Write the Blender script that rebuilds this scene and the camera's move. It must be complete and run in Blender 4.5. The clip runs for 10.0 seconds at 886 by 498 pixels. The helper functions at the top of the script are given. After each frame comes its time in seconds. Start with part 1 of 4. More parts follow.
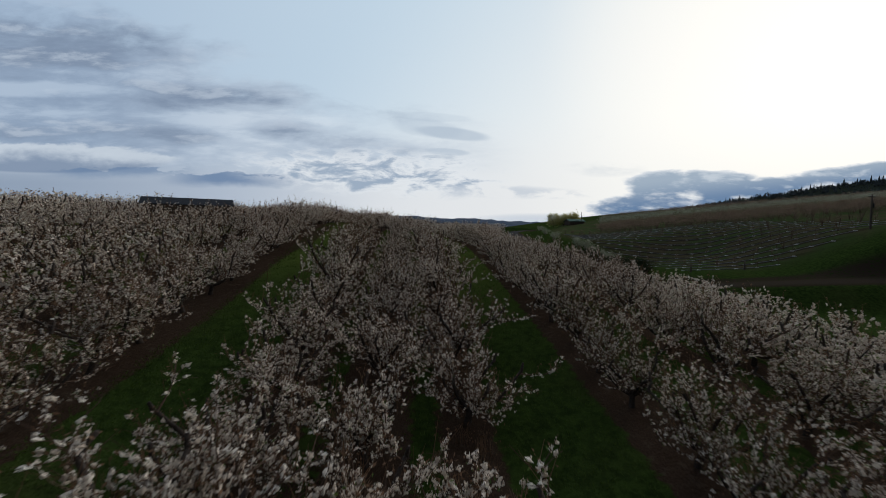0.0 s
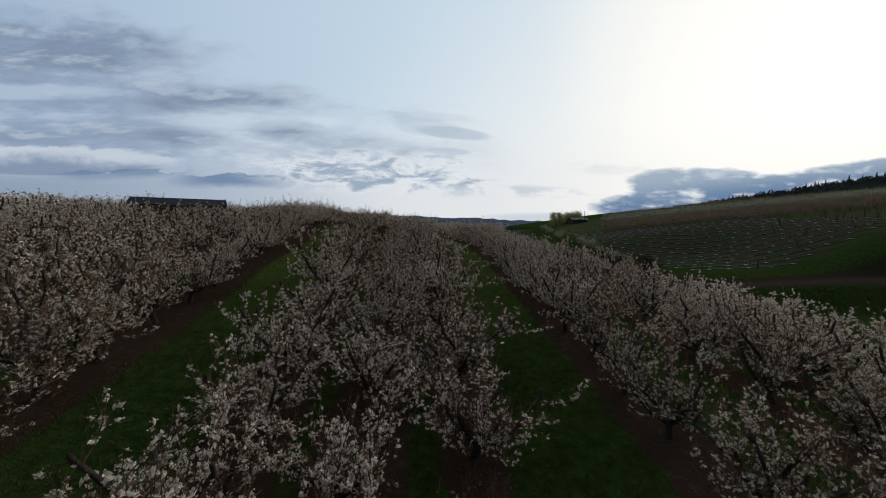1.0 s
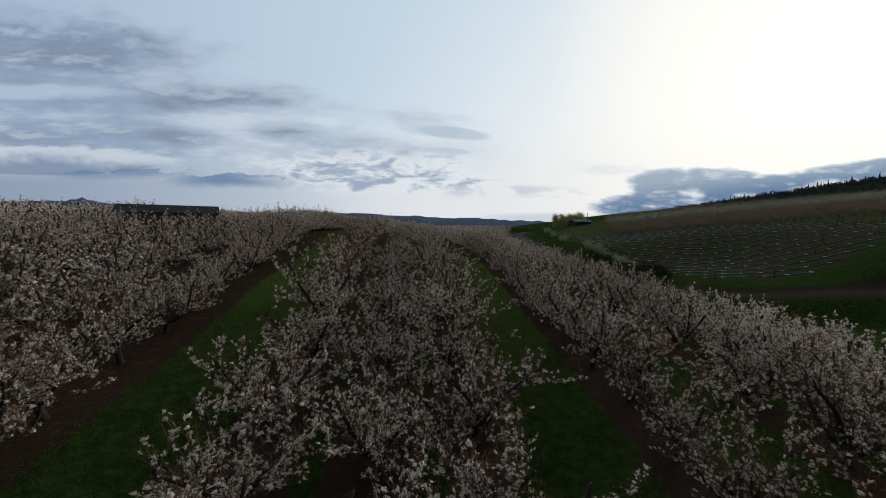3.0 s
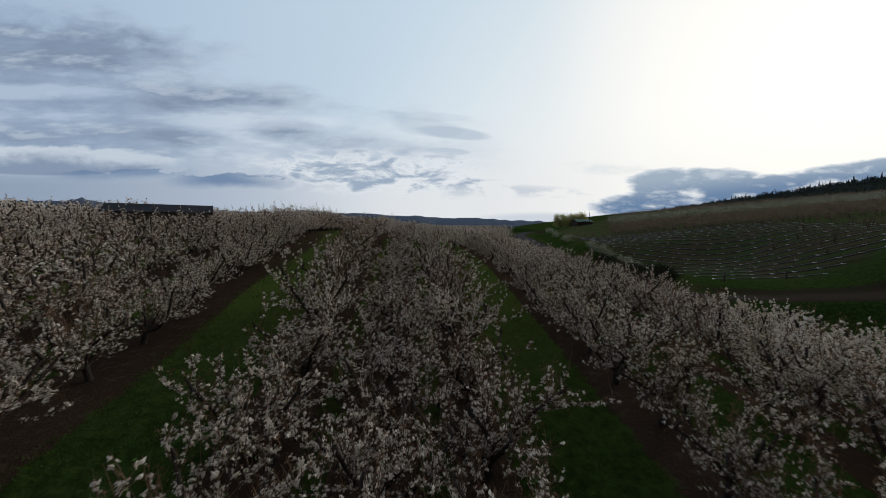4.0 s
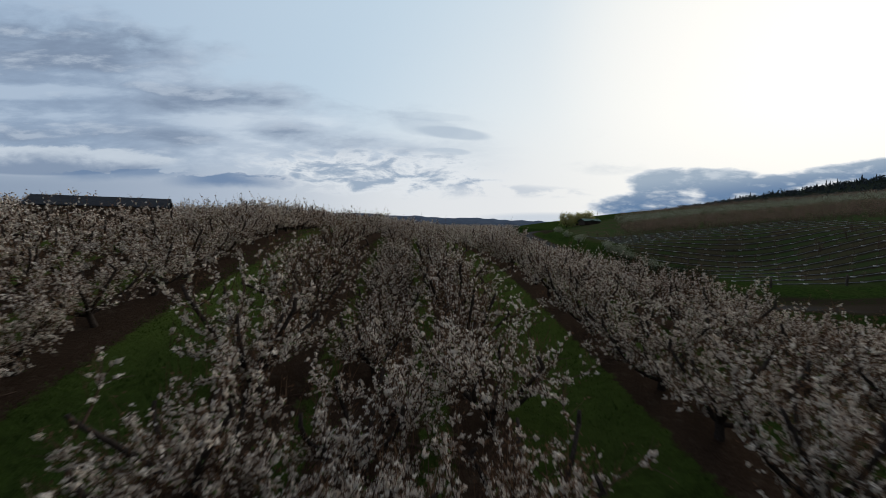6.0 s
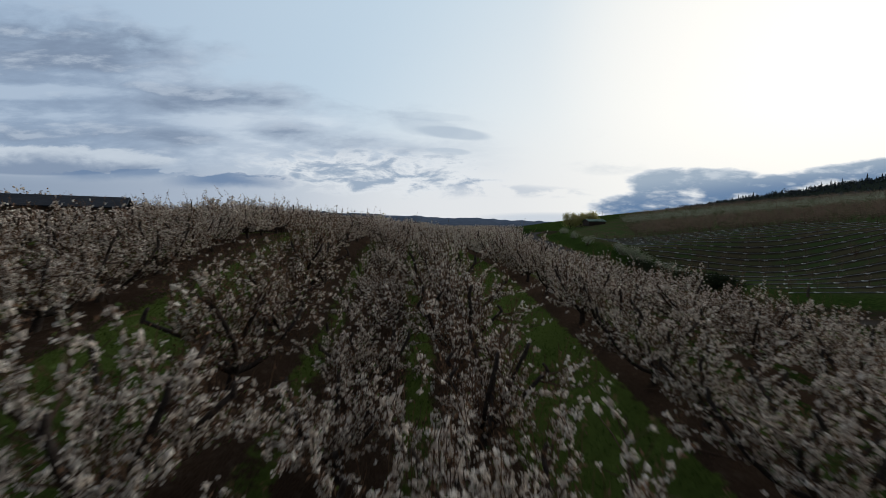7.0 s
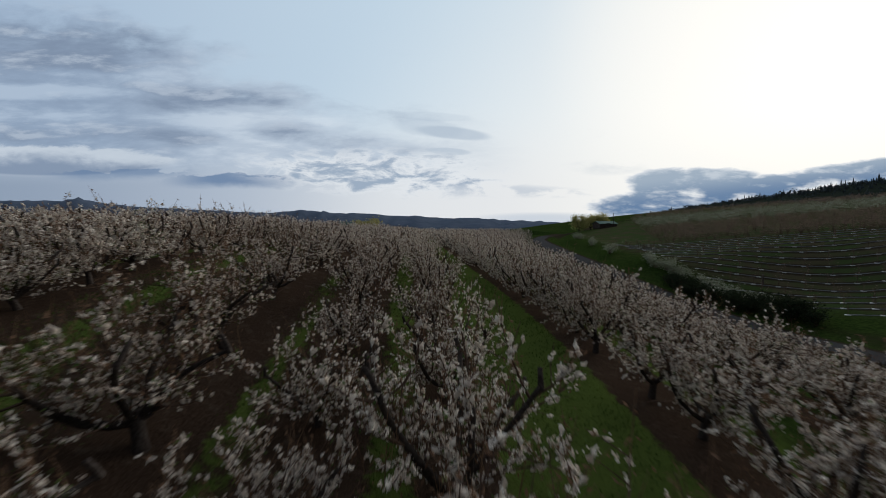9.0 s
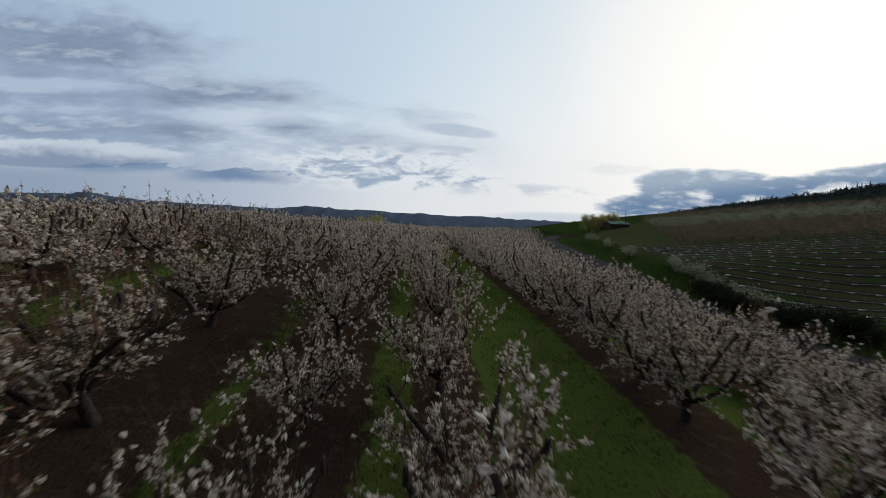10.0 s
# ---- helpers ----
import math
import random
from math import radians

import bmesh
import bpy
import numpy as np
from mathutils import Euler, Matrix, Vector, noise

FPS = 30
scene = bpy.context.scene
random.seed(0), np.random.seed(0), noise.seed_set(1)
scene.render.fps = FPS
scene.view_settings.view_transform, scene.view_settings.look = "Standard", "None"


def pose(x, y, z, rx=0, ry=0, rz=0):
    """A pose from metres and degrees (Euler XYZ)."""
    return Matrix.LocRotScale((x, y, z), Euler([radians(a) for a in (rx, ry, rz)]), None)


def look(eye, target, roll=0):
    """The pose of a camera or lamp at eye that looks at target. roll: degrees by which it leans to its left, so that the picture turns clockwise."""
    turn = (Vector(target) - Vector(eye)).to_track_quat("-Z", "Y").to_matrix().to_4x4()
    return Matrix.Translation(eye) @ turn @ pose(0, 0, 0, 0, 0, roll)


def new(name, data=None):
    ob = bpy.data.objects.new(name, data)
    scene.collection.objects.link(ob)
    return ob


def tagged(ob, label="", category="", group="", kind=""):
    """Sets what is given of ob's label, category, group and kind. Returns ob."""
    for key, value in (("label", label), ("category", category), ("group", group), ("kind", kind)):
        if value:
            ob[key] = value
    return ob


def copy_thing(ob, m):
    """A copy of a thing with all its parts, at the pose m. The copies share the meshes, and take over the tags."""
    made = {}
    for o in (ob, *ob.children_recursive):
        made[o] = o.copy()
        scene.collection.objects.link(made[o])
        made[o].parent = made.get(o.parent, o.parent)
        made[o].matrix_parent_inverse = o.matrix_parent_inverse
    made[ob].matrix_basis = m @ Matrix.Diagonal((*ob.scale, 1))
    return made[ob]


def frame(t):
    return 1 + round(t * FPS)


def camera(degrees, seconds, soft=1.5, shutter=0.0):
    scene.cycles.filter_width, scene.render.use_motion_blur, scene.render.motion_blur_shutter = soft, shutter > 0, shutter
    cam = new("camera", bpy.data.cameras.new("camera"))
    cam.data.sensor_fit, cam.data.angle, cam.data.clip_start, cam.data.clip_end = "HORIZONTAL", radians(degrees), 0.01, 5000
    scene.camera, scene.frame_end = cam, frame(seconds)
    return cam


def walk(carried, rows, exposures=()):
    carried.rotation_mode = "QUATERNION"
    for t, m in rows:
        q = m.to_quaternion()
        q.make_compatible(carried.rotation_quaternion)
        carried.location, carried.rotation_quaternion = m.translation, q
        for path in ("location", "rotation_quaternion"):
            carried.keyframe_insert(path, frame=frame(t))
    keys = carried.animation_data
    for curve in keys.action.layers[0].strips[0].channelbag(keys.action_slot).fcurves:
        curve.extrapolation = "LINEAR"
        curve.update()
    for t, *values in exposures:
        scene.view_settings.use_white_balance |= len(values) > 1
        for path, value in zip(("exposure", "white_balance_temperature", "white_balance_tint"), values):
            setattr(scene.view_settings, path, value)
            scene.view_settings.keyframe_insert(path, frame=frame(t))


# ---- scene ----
cam = camera(100.0, 10.0, soft=0.8, shutter=0.5)
PATH = [
    (0.0, (-0.144, -1.505, 7.035), (-0.101, 8.483, 6.546), 0.38),
    (0.5, (0.000, 0.000, 7.000), (0.000, 9.987, 6.499), 0.00),
    (1, (-0.142, 0.658, 7.065), (-0.142, 10.646, 6.564), 0.00),
    (1.5, (-0.259, 1.411, 7.185), (-0.259, 11.399, 6.684), 0.00),
    (2, (-0.381, 2.104, 7.582), (-0.381, 12.091, 7.081), 0.00),
    (2.5, (-0.479, 2.701, 8.096), (-0.479, 12.689, 7.595), 0.00),
    (4, (-0.909, 5.002, 8.168), (-0.909, 14.989, 7.667), 0.00),
    (4.5, (-1.036, 6.599, 8.106), (-1.036, 16.586, 7.605), 0.00),
    (5, (-1.219, 8.500, 8.025), (-1.219, 18.487, 7.524), 0.00),
    (5.5, (-1.349, 10.685, 7.952), (-1.349, 20.672, 7.451), 0.00),
    (7, (-1.518, 18.484, 8.284), (-1.518, 28.471, 7.783), 0.00),
    (7.5, (-1.444, 21.319, 8.676), (-1.444, 31.307, 8.175), 0.00),
    (8, (-1.501, 24.134, 9.099), (-1.501, 34.121, 8.598), 0.00),
    (8.5, (-1.658, 26.914, 9.470), (-1.658, 36.901, 8.969), 0.00),
    (9, (-1.744, 29.742, 9.634), (-1.744, 39.730, 9.133), 0.00),
    (9.5, (-1.764, 32.500, 9.673), (-1.764, 42.487, 9.172), 0.00),
    (10.0, (-2.004, 34.828, 9.743), (-2.124, 44.812, 9.183), 0.85),
]
walk(cam, [(t, look(e, g, r)) for t, e, g, r in PATH])

# ---- world and light ----
SUN_AZ, SUN_EL = 46.0, 21.0      # degrees right of straight ahead, degrees up
world = bpy.data.worlds.new("evening_sky")
scene.world = world
world.use_nodes = True
wt = world.node_tree
wt.nodes.clear()


class Net:
    """Short hand for wiring node trees."""

    def __init__(self, tree):
        self.t = tree

    def n(self, kind, **kw):
        node = self.t.nodes.new(kind)
        for k, v in kw.items():
            setattr(node, k, v)
        return node

    def put(self, sock, val):
        if isinstance(val, bpy.types.NodeSocket):
            self.t.links.new(val, sock)
        elif val is not None:
            sock.default_value = val

    def m(self, op, a, b=None, c=None, clamp=False):
        node = self.n("ShaderNodeMath", operation=op, use_clamp=clamp)
        for s, v in zip(node.inputs, (a, b, c)):
            self.put(s, v)
        return node.outputs[0]

    def step(self, v, a, b):
        node = self.n("ShaderNodeMapRange", interpolation_type="SMOOTHSTEP")
        self.put(node.inputs[0], v)
        node.inputs[1].default_value, node.inputs[2].default_value = a, b
        return node.outputs[0]

    def mix(self, f, a, b, blend="MIX"):
        node = self.n("ShaderNodeMix", data_type="RGBA", blend_type=blend)
        self.put(node.inputs[0], f)
        for s, v in ((node.inputs[6], a), (node.inputs[7], b)):
            self.put(s, (*v, 1) if isinstance(v, tuple) and len(v) == 3 else v)
        return node.outputs[2]

    def noise(self, vec, scale, detail=4.0, rough=0.5, dist=0.0, out=0):
        node = self.n("ShaderNodeTexNoise")
        if vec is not None:
            self.put(node.inputs["Vector"], vec)
        node.inputs["Scale"].default_value = scale
        node.inputs["Detail"].default_value = detail
        node.inputs["Roughness"].default_value = rough
        node.inputs["Distortion"].default_value = dist
        return node.outputs[out]

    def vec(self, x, y, z=0.0):
        node = self.n("ShaderNodeCombineXYZ")
        for s, v in zip(node.inputs, (x, y, z)):
            self.put(s, v)
        return node.outputs[0]

    def xyz(self, v):
        node = self.n("ShaderNodeSeparateXYZ")
        self.put(node.inputs[0], v)
        return node.outputs

    def blob(self, a, e, ca, ce, wa, we, tilt=0.0):
        """Soft oval patch of the sky, 1 in the middle, 0 at the rim."""
        da, de = self.m("SUBTRACT", a, ca), self.m("SUBTRACT", e, ce)
        de = self.m("SUBTRACT", de, self.m("MULTIPLY", da, tilt))
        r = self.m("ADD", self.m("POWER", self.m("ABSOLUTE", self.m("DIVIDE", da, wa)), 2.0),
                   self.m("POWER", self.m("ABSOLUTE", self.m("DIVIDE", de, we)), 2.0))
        return self.step(r, 1.0, 0.0)


def build_sky():
    k = Net(wt)
    co = k.n("ShaderNodeTexCoord").outputs["Generated"]
    x, y, z = k.xyz(co)
    az = k.m("MULTIPLY", k.m("ARCTAN2", x, y), 57.2958)
    el = k.m("MULTIPLY", k.m("ARCSINE", z), 57.2958)
    sky = k.n("ShaderNodeTexSky", sky_type="NISHITA", sun_disc=False)
    sky.sun_elevation, sky.sun_rotation = radians(SUN_EL), radians(SUN_AZ)
    sky.air_density, sky.dust_density = 1.0, 1.5
    clear = k.mix(1.0, sky.outputs[0], (0.06, 0.06, 0.06), "MULTIPLY")
    sa, se = radians(SUN_AZ), radians(SUN_EL)
    dot = k.n("ShaderNodeVectorMath", operation="DOT_PRODUCT")
    k.put(dot.inputs[0], co)
    dot.inputs[1].default_value = (math.sin(sa) * math.cos(se), math.cos(sa) * math.cos(se), math.sin(se))
    near_sun = dot.outputs["Value"]
    # the sky ahead laid out on an upright plane: ca across, cb up
    deep = k.m("MAXIMUM", y, 0.15)
    ca, cb = k.m("MULTIPLY", k.m("DIVIDE", x, deep), 6.58), k.m("MULTIPLY", k.m("DIVIDE", z, deep), 6.58)
    # thin high veil: pale blue, white towards the sun
    veil = k.mix(k.step(ca, -9.5, 1.5), (0.40, 0.525, 0.69), (0.60, 0.74, 0.855))
    slant = k.m("SUBTRACT", ca, k.m("MULTIPLY", k.m("MINIMUM", k.m("SUBTRACT", cb, 0.8), 4.5), 0.75))
    veil = k.mix(k.step(slant, -4.0, 4.2), veil, (0.975, 0.98, 0.95))
    glow = k.step(near_sun, 0.86, 1.0)
    veil = k.mix(glow, veil, (1.0, 1.0, 0.965))
    base = k.mix(0.9, clear, veil)
    # paler towards the horizon
    pale = k.mix(k.step(ca, -6.5, 0.5), (0.42, 0.48, 0.57), (0.76, 0.775, 0.80))
    pale = k.mix(k.step(ca, 0.5, 4.0), pale, (0.91, 0.91, 0.885))
    base = k.mix(k.m("MULTIPLY", k.step(cb, 2.3, 0.4), 0.8), base, pale)

    def cloud(fa, fb, seed, detail=8.0, rough=0.58, dist=0.0, up=0.0, lift=None):
        v = k.m("MULTIPLY", k.m("ADD", cb, up) if up else cb, fb)
        return k.noise(k.vec(k.m("MULTIPLY", ca, fa), k.m("ADD", v, lift) if lift else v, seed), 1.0, detail, rough, dist)

    wob = cloud(0.35, 0.8, 2.0, 3.0)
    lift = k.m("MULTIPLY", wob, 1.0)

    def bank(up):
        a = k.m("MULTIPLY", cloud(0.36, 2.0, 3.1, 7.0, 0.55, 0.0, up, lift), 0.55)
        return k.m("ADD", a, k.m("MULTIPLY", cloud(0.95, 3.4, 7.7, 9.0, 0.62, 0.25, up), 0.45))

    puff = cloud(0.95, 2.5, 7.7, 9.0, 0.6, 0.25)
    tex = bank(0.0)
    lit = k.m("SUBTRACT", tex, bank(0.16))          # bright where the cloud thins out upwards

    def swell(amount, *oval):
        nonlocal tex
        tex = k.m("ADD", tex, k.m("MULTIPLY", k.blob(ca, cb, *oval), amount))

    swell(0.22, -6.7, 3.30, 2.5, 0.46, -0.10)
    swell(0.13, -7.4, 2.95, 2.6, 0.22, -0.06)
    swell(0.07, -4.6, 3.2, 1.2, 0.4, -0.2)
    swell(-0.17, -7.2, 2.40, 2.1, 0.17, -0.02)
    swell(-0.06, -6.4, 2.72, 2.0, 0.10, -0.1)
    swell(0.12, -3.7, 2.28, 1.7, 0.24, -0.12)
    swell(0.09, -5.6, 2.15, 2.2, 0.30, -0.06)
    swell(0.08, -6.2, 1.68, 3.0, 0.36, 0.0)
    swell(0.12, -4.5, 1.62, 0.9, 0.20, -0.05)
    swell(-0.09, -4.3, 1.92, 1.6, 0.15, -0.06)
    swell(-0.06, -2.4, 1.95, 1.2, 0.25, -0.06)
    swell(0.06, -2.2, 1.65, 1.5, 0.25, -0.05)
    top = k.m("SUBTRACT", 3.62, k.m("MULTIPLY", k.step(ca, -6.2, -0.6), 1.95))
    cover = k.m("ADD", k.m("SUBTRACT", top, cb), k.m("MULTIPLY", k.m("SUBTRACT", puff, 0.5), 1.9))
    cover = k.m("MULTIPLY", k.m("MULTIPLY", k.step(cover, -0.45, 0.55), k.step(ca, 1.8, -1.4)), k.step(cb, 0.85, 1.25))
    body = k.mix(k.step(tex, 0.36, 0.53), k.mix(k.step(ca, -2.0, -6.0), (0.66, 0.73, 0.81), (0.41, 0.50, 0.625)), k.mix(k.step(ca, -2.0, -6.5), (0.45, 0.535, 0.645), (0.27, 0.355, 0.485)))
    body = k.mix(k.step(tex, 0.50, 0.72), body, (0.205, 0.27, 0.38))
    body = k.mix(k.m("MULTIPLY", k.step(lit, 0.01, 0.15), 0.5), body, (0.56, 0.64, 0.74))
    base = k.mix(k.m("MULTIPLY", cover, k.m("ADD", 0.74, k.m("MULTIPLY", k.step(tex, 0.40, 0.56), 0.22))), base, body)
    # smooth lens-shaped clouds over the middle
    for la, lb, wa, wb, tilt, much in ((0.15, 1.70, 0.85, 0.14, -0.10, 0.62), (-0.25, 1.78, 0.8, 0.2, -0.1, 0.3), (0.1, 1.38, 0.5, 0.08, -0.06, 0.5), (-0.2, 1.98, 0.9, 0.1, -0.05, 0.2)):
        edge = k.m("ADD", k.blob(ca, cb, la, lb, wa, wb, tilt), k.m("MULTIPLY", k.m("SUBTRACT", puff, 0.5), 0.5))
        base = k.mix(k.m("MULTIPLY", k.step(edge, 0.05, 0.75), much), base, (0.40, 0.49, 0.60))
    # grey haze under the banks
    under = k.m("MULTIPLY", k.step(cb, 1.30, 0.75), k.step(ca, -0.8, -4.6))
    base = k.mix(k.m("MULTIPLY", under, 0.9), base, k.mix(k.step(ca, -3.0, -8.0), (0.40, 0.47, 0.575), (0.255, 0.325, 0.435)))
    # a white-topped roll of cloud with a grey underside
    rag = cloud(1.5, 4.2, 9.1, 9.0, 0.62, 0.35)
    roll = k.m("ADD", k.m("SUBTRACT", cb, k.m("SUBTRACT", 1.22, k.m("MULTIPLY", k.m("ADD", ca, 7.0), 0.04))), k.m("ADD", k.m("MULTIPLY", k.m("SUBTRACT", puff, 0.5), 0.55), k.m("MULTIPLY", k.m("SUBTRACT", rag, 0.5), 0.25)))
    rollm = k.step(k.blob(ca, cb, -6.9, 1.32, 2.7, 0.42), 0.0, 0.3)
    base = k.mix(k.m("MULTIPLY", rollm, k.m("MULTIPLY", k.step(roll, 0.26, 0.17), 0.85)), base, (0.56, 0.63, 0.71))
    base = k.mix(k.m("MULTIPLY", rollm, k.m("MULTIPLY", k.step(roll, 0.15, -0.14), 0.9)), base, (0.20, 0.27, 0.39))
    # blue gaps under it, ragged along their tops
    ragged = k.m("ADD", k.m("MULTIPLY", k.m("SUBTRACT", rag, 0.5), 0.55), k.m("MULTIPLY", k.m("SUBTRACT", puff, 0.5), 0.3))

    def rift(a0, a1, a2, a3, top, low, soft):
        up = k.step(k.m("SUBTRACT", k.m("ADD", ragged, top), cb), 0.0, 0.05)
        m = k.m("MULTIPLY", up, k.step(k.m("ADD", cb, k.m("MULTIPLY", ragged, 0.3)), low, low + soft))
        return k.m("MULTIPLY", m, k.m("MULTIPLY", k.step(ca, a0, a1), k.step(ca, a3, a2)))

    gap = k.m("MAXIMUM", rift(-5.2, -4.0, -2.9, -2.2, 1.01, 0.72, 0.16), k.m("MULTIPLY", rift(-7.2, -6.3, -5.2, -4.0, 1.08, 0.84, 0.2), 0.8))
    base = k.mix(k.m("MULTIPLY", gap, 0.85), base, (0.125, 0.21, 0.36))
    # small ragged clouds low over the middle
    ragb = k.blob(ca, cb, -1.2, 1.02, 2.9, 0.52, -0.04)
    rd = k.m("ADD", rag, k.m("MULTIPLY", ragb, 0.14))
    base = k.mix(k.m("MULTIPLY", k.step(rd, 0.46, 0.60), k.m("MULTIPLY", ragb, 0.9, clamp=True)), base, (0.76, 0.80, 0.84))
    base = k.mix(k.m("MULTIPLY", k.step(rd, 0.56, 0.74), k.m("MULTIPLY", ragb, 1.4, clamp=True)), base, (0.33, 0.415, 0.53))
    # heaped dark clouds low beside the hill
    def pile(up):
        return k.m("ADD", k.m("MULTIPLY", cloud(0.62, 2.3, 1.3, 8.0, 0.55, 0.2, up), 0.75), k.m("MULTIPLY", cloud(1.8, 4.6, 5.3, 7.0, 0.55, 0.2, up), 0.25))

    hz = pile(0.0)
    hlit = k.m("SUBTRACT", hz, pile(0.13))
    heap = k.m("MAXIMUM", k.blob(ca, cb, 4.0, 0.48, 2.1, 0.36, 0.05), k.blob(ca, cb, 4.4, 0.80, 1.5, 0.42, 0.02))
    heap = k.m("MAXIMUM", heap, k.m("MAXIMUM", k.blob(ca, cb, 6.2, 0.74, 1.8, 0.34, 0.05), k.blob(ca, cb, 7.6, 0.98, 1.8, 0.36, 0.05)))
    hd = k.m("ADD", k.m("MULTIPLY", k.step(heap, 0.0, 0.9), 0.40), k.m("ADD", 0.5, k.m("MULTIPLY", k.m("SUBTRACT", hz, 0.5), 1.7)))
    heapm = k.step(heap, 0.0, 0.3)
    base = k.mix(k.m("MULTIPLY", heapm, k.m("MULTIPLY", k.step(hd, 0.60, 0.72), 0.75)), base, (0.66, 0.71, 0.77))
    heapc = k.mix(k.step(k.m("SUBTRACT", cb, k.m("MULTIPLY", k.m("SUBTRACT", ca, 3.6), 0.10)), 0.42, 0.92), (0.105, 0.195, 0.345), (0.33, 0.415, 0.515))
    heapc = k.mix(k.m("MULTIPLY", k.step(hlit, 0.0, 0.12), 0.7), heapc, (0.62, 0.68, 0.74))
    base = k.mix(k.m("MULTIPLY", heapm, k.m("MULTIPLY", k.step(hd, 0.66, 0.86), 0.95)), base, heapc)
    wisp = k.m("MULTIPLY", k.blob(ca, cb, 2.8, 1.10, 0.9, 0.16), k.step(hz, 0.42, 0.6))
    base = k.mix(k.m("MULTIPLY", wisp, 0.6), base, (0.62, 0.67, 0.72))
    low = k.m("MULTIPLY", k.blob(ca, cb, 1.0, 0.70, 1.9, 0.14, -0.03), k.step(rag, 0.44, 0.6))
    base = k.mix(k.m("MULTIPLY", low, 0.75), base, (0.52, 0.58, 0.66))
    strip = k.m("MULTIPLY", k.blob(ca, cb, 1.8, 0.20, 1.5, 0.14), 0.55)
    base = k.mix(strip, base, (0.42, 0.51, 0.63))
    # thick dull cloud out of view overhead and behind, added to dim the ground
    base = k.mix(k.step(el, 34.0, 62.0), base, k.mix(k.noise(co, 3.0, 5.0), (0.26, 0.29, 0.34), (0.42, 0.45, 0.50)))
    dull = k.m("MULTIPLY", k.step(k.m("ABSOLUTE", az), 64.0, 110.0), k.step(el, 80.0, 50.0))
    unseen_dim = k.mix(k.noise(co, 3.0, 5.0), (0.05, 0.06, 0.08), (0.10, 0.115, 0.145))
    base = k.mix(dull, base, unseen_dim)
    bg = k.n("ShaderNodeBackground")
    k.put(bg.inputs[0], base)
    bg.inputs[1].default_value = 1.0
    out = k.n("ShaderNodeOutputWorld")
    wt.links.new(bg.outputs[0], out.inputs[0])


build_sky()
sun = new("sun", bpy.data.lights.new("sun", "SUN"))
sun.data.energy, sun.data.angle, sun.data.color = 1.0, radians(25), (1.0, 0.95, 0.88)
sun.matrix_world = look((0, 0, 60), (-60 * math.sin(radians(SUN_AZ)), -60 * math.cos(radians(SUN_AZ)), 60 - 60 * math.tan(radians(SUN_EL))))


# ---- materials ----
def material(name, rough=0.9, spec=0.2):
    mat = bpy.data.materials.new(name)
    mat.use_nodes = True
    k = Net(mat.node_tree)
    bsdf = mat.node_tree.nodes["Principled BSDF"]
    bsdf.inputs["Roughness"].default_value = rough
    bsdf.inputs["Specular IOR Level"].default_value = spec
    return mat, k, bsdf


def bump(k, bsdf, height, strength=0.5, dist=0.03):
    b = k.n("ShaderNodeBump")
    b.inputs["Strength"].default_value, b.inputs["Distance"].default_value = strength, dist
    k.put(b.inputs["Height"], height)
    k.put(bsdf.inputs["Normal"], b.outputs[0])


def where(k):
    return k.n("ShaderNodeNewGeometry").outputs["Position"]


def island(k):
    return k.n("ShaderNodeNewGeometry").outputs["Random Per Island"]


def whole(k):
    return k.n("ShaderNodeObjectInfo").outputs["Random"]


def plain(name, a, b, scale, rough=0.8, relief=0.3, dist=0.01, spec=0.2, metal=0.0):
    mat, k, bsdf = material(name, rough, spec)
    p = k.n("ShaderNodeTexCoord").outputs["Object"]
    f = k.noise(p, scale, 6.0, 0.6)
    g = k.noise(p, scale * 0.13, 3.0)
    col = k.mix(k.step(f, 0.3, 0.7), a, b)
    col = k.mix(k.m("MULTIPLY", k.step(g, 0.45, 0.7), 0.5), col, tuple(0.7 * q for q in a))
    k.put(bsdf.inputs["Base Color"], col)
    bsdf.inputs["Metallic"].default_value = metal
    if relief:
        bump(k, bsdf, f, relief, dist)
    return mat


def petal_material(name, pale, tinge, through_light=0.35):
    mat, k, bsdf = material(name, 0.85, 0.03)
    r, o = island(k), whole(k)
    col = k.mix(k.step(r, 0.15, 0.95), tinge, pale)
    col = k.mix(k.m("MULTIPLY", k.step(o, 0.25, 1.0), 0.45), col, tinge)
    k.put(bsdf.inputs["Base Color"], col)
    tr = k.n("ShaderNodeBsdfTranslucent")
    k.put(tr.inputs[0], col)
    mx = k.n("ShaderNodeMixShader")
    mx.inputs[0].default_value = through_light
    mat.node_tree.links.new(bsdf.outputs[0], mx.inputs[1])
    mat.node_tree.links.new(tr.outputs[0], mx.inputs[2])
    mat.node_tree.links.new(mx.outputs[0], mat.node_tree.nodes["Material Output"].inputs[0])
    return mat


M_BLOSSOM = petal_material("blossom", (0.93, 0.895, 0.835), (0.74, 0.66, 0.575), 0.38)
M_BRONZE = petal_material("bronze_leaf", (0.27, 0.165, 0.105), (0.16, 0.095, 0.062))
M_LEAF = petal_material("young_leaf", (0.15, 0.22, 0.06), (0.09, 0.15, 0.05))
M_BROWNTWIG = petal_material("brown_buds", (0.34, 0.245, 0.195), (0.20, 0.145, 0.115), 0.3)
M_YELLOW = petal_material("yellow_leaf", (0.56, 0.52, 0.22), (0.38, 0.37, 0.14))
M_SAGE = petal_material("pale_shrub_leaf", (0.46, 0.48, 0.40), (0.21, 0.24, 0.16))
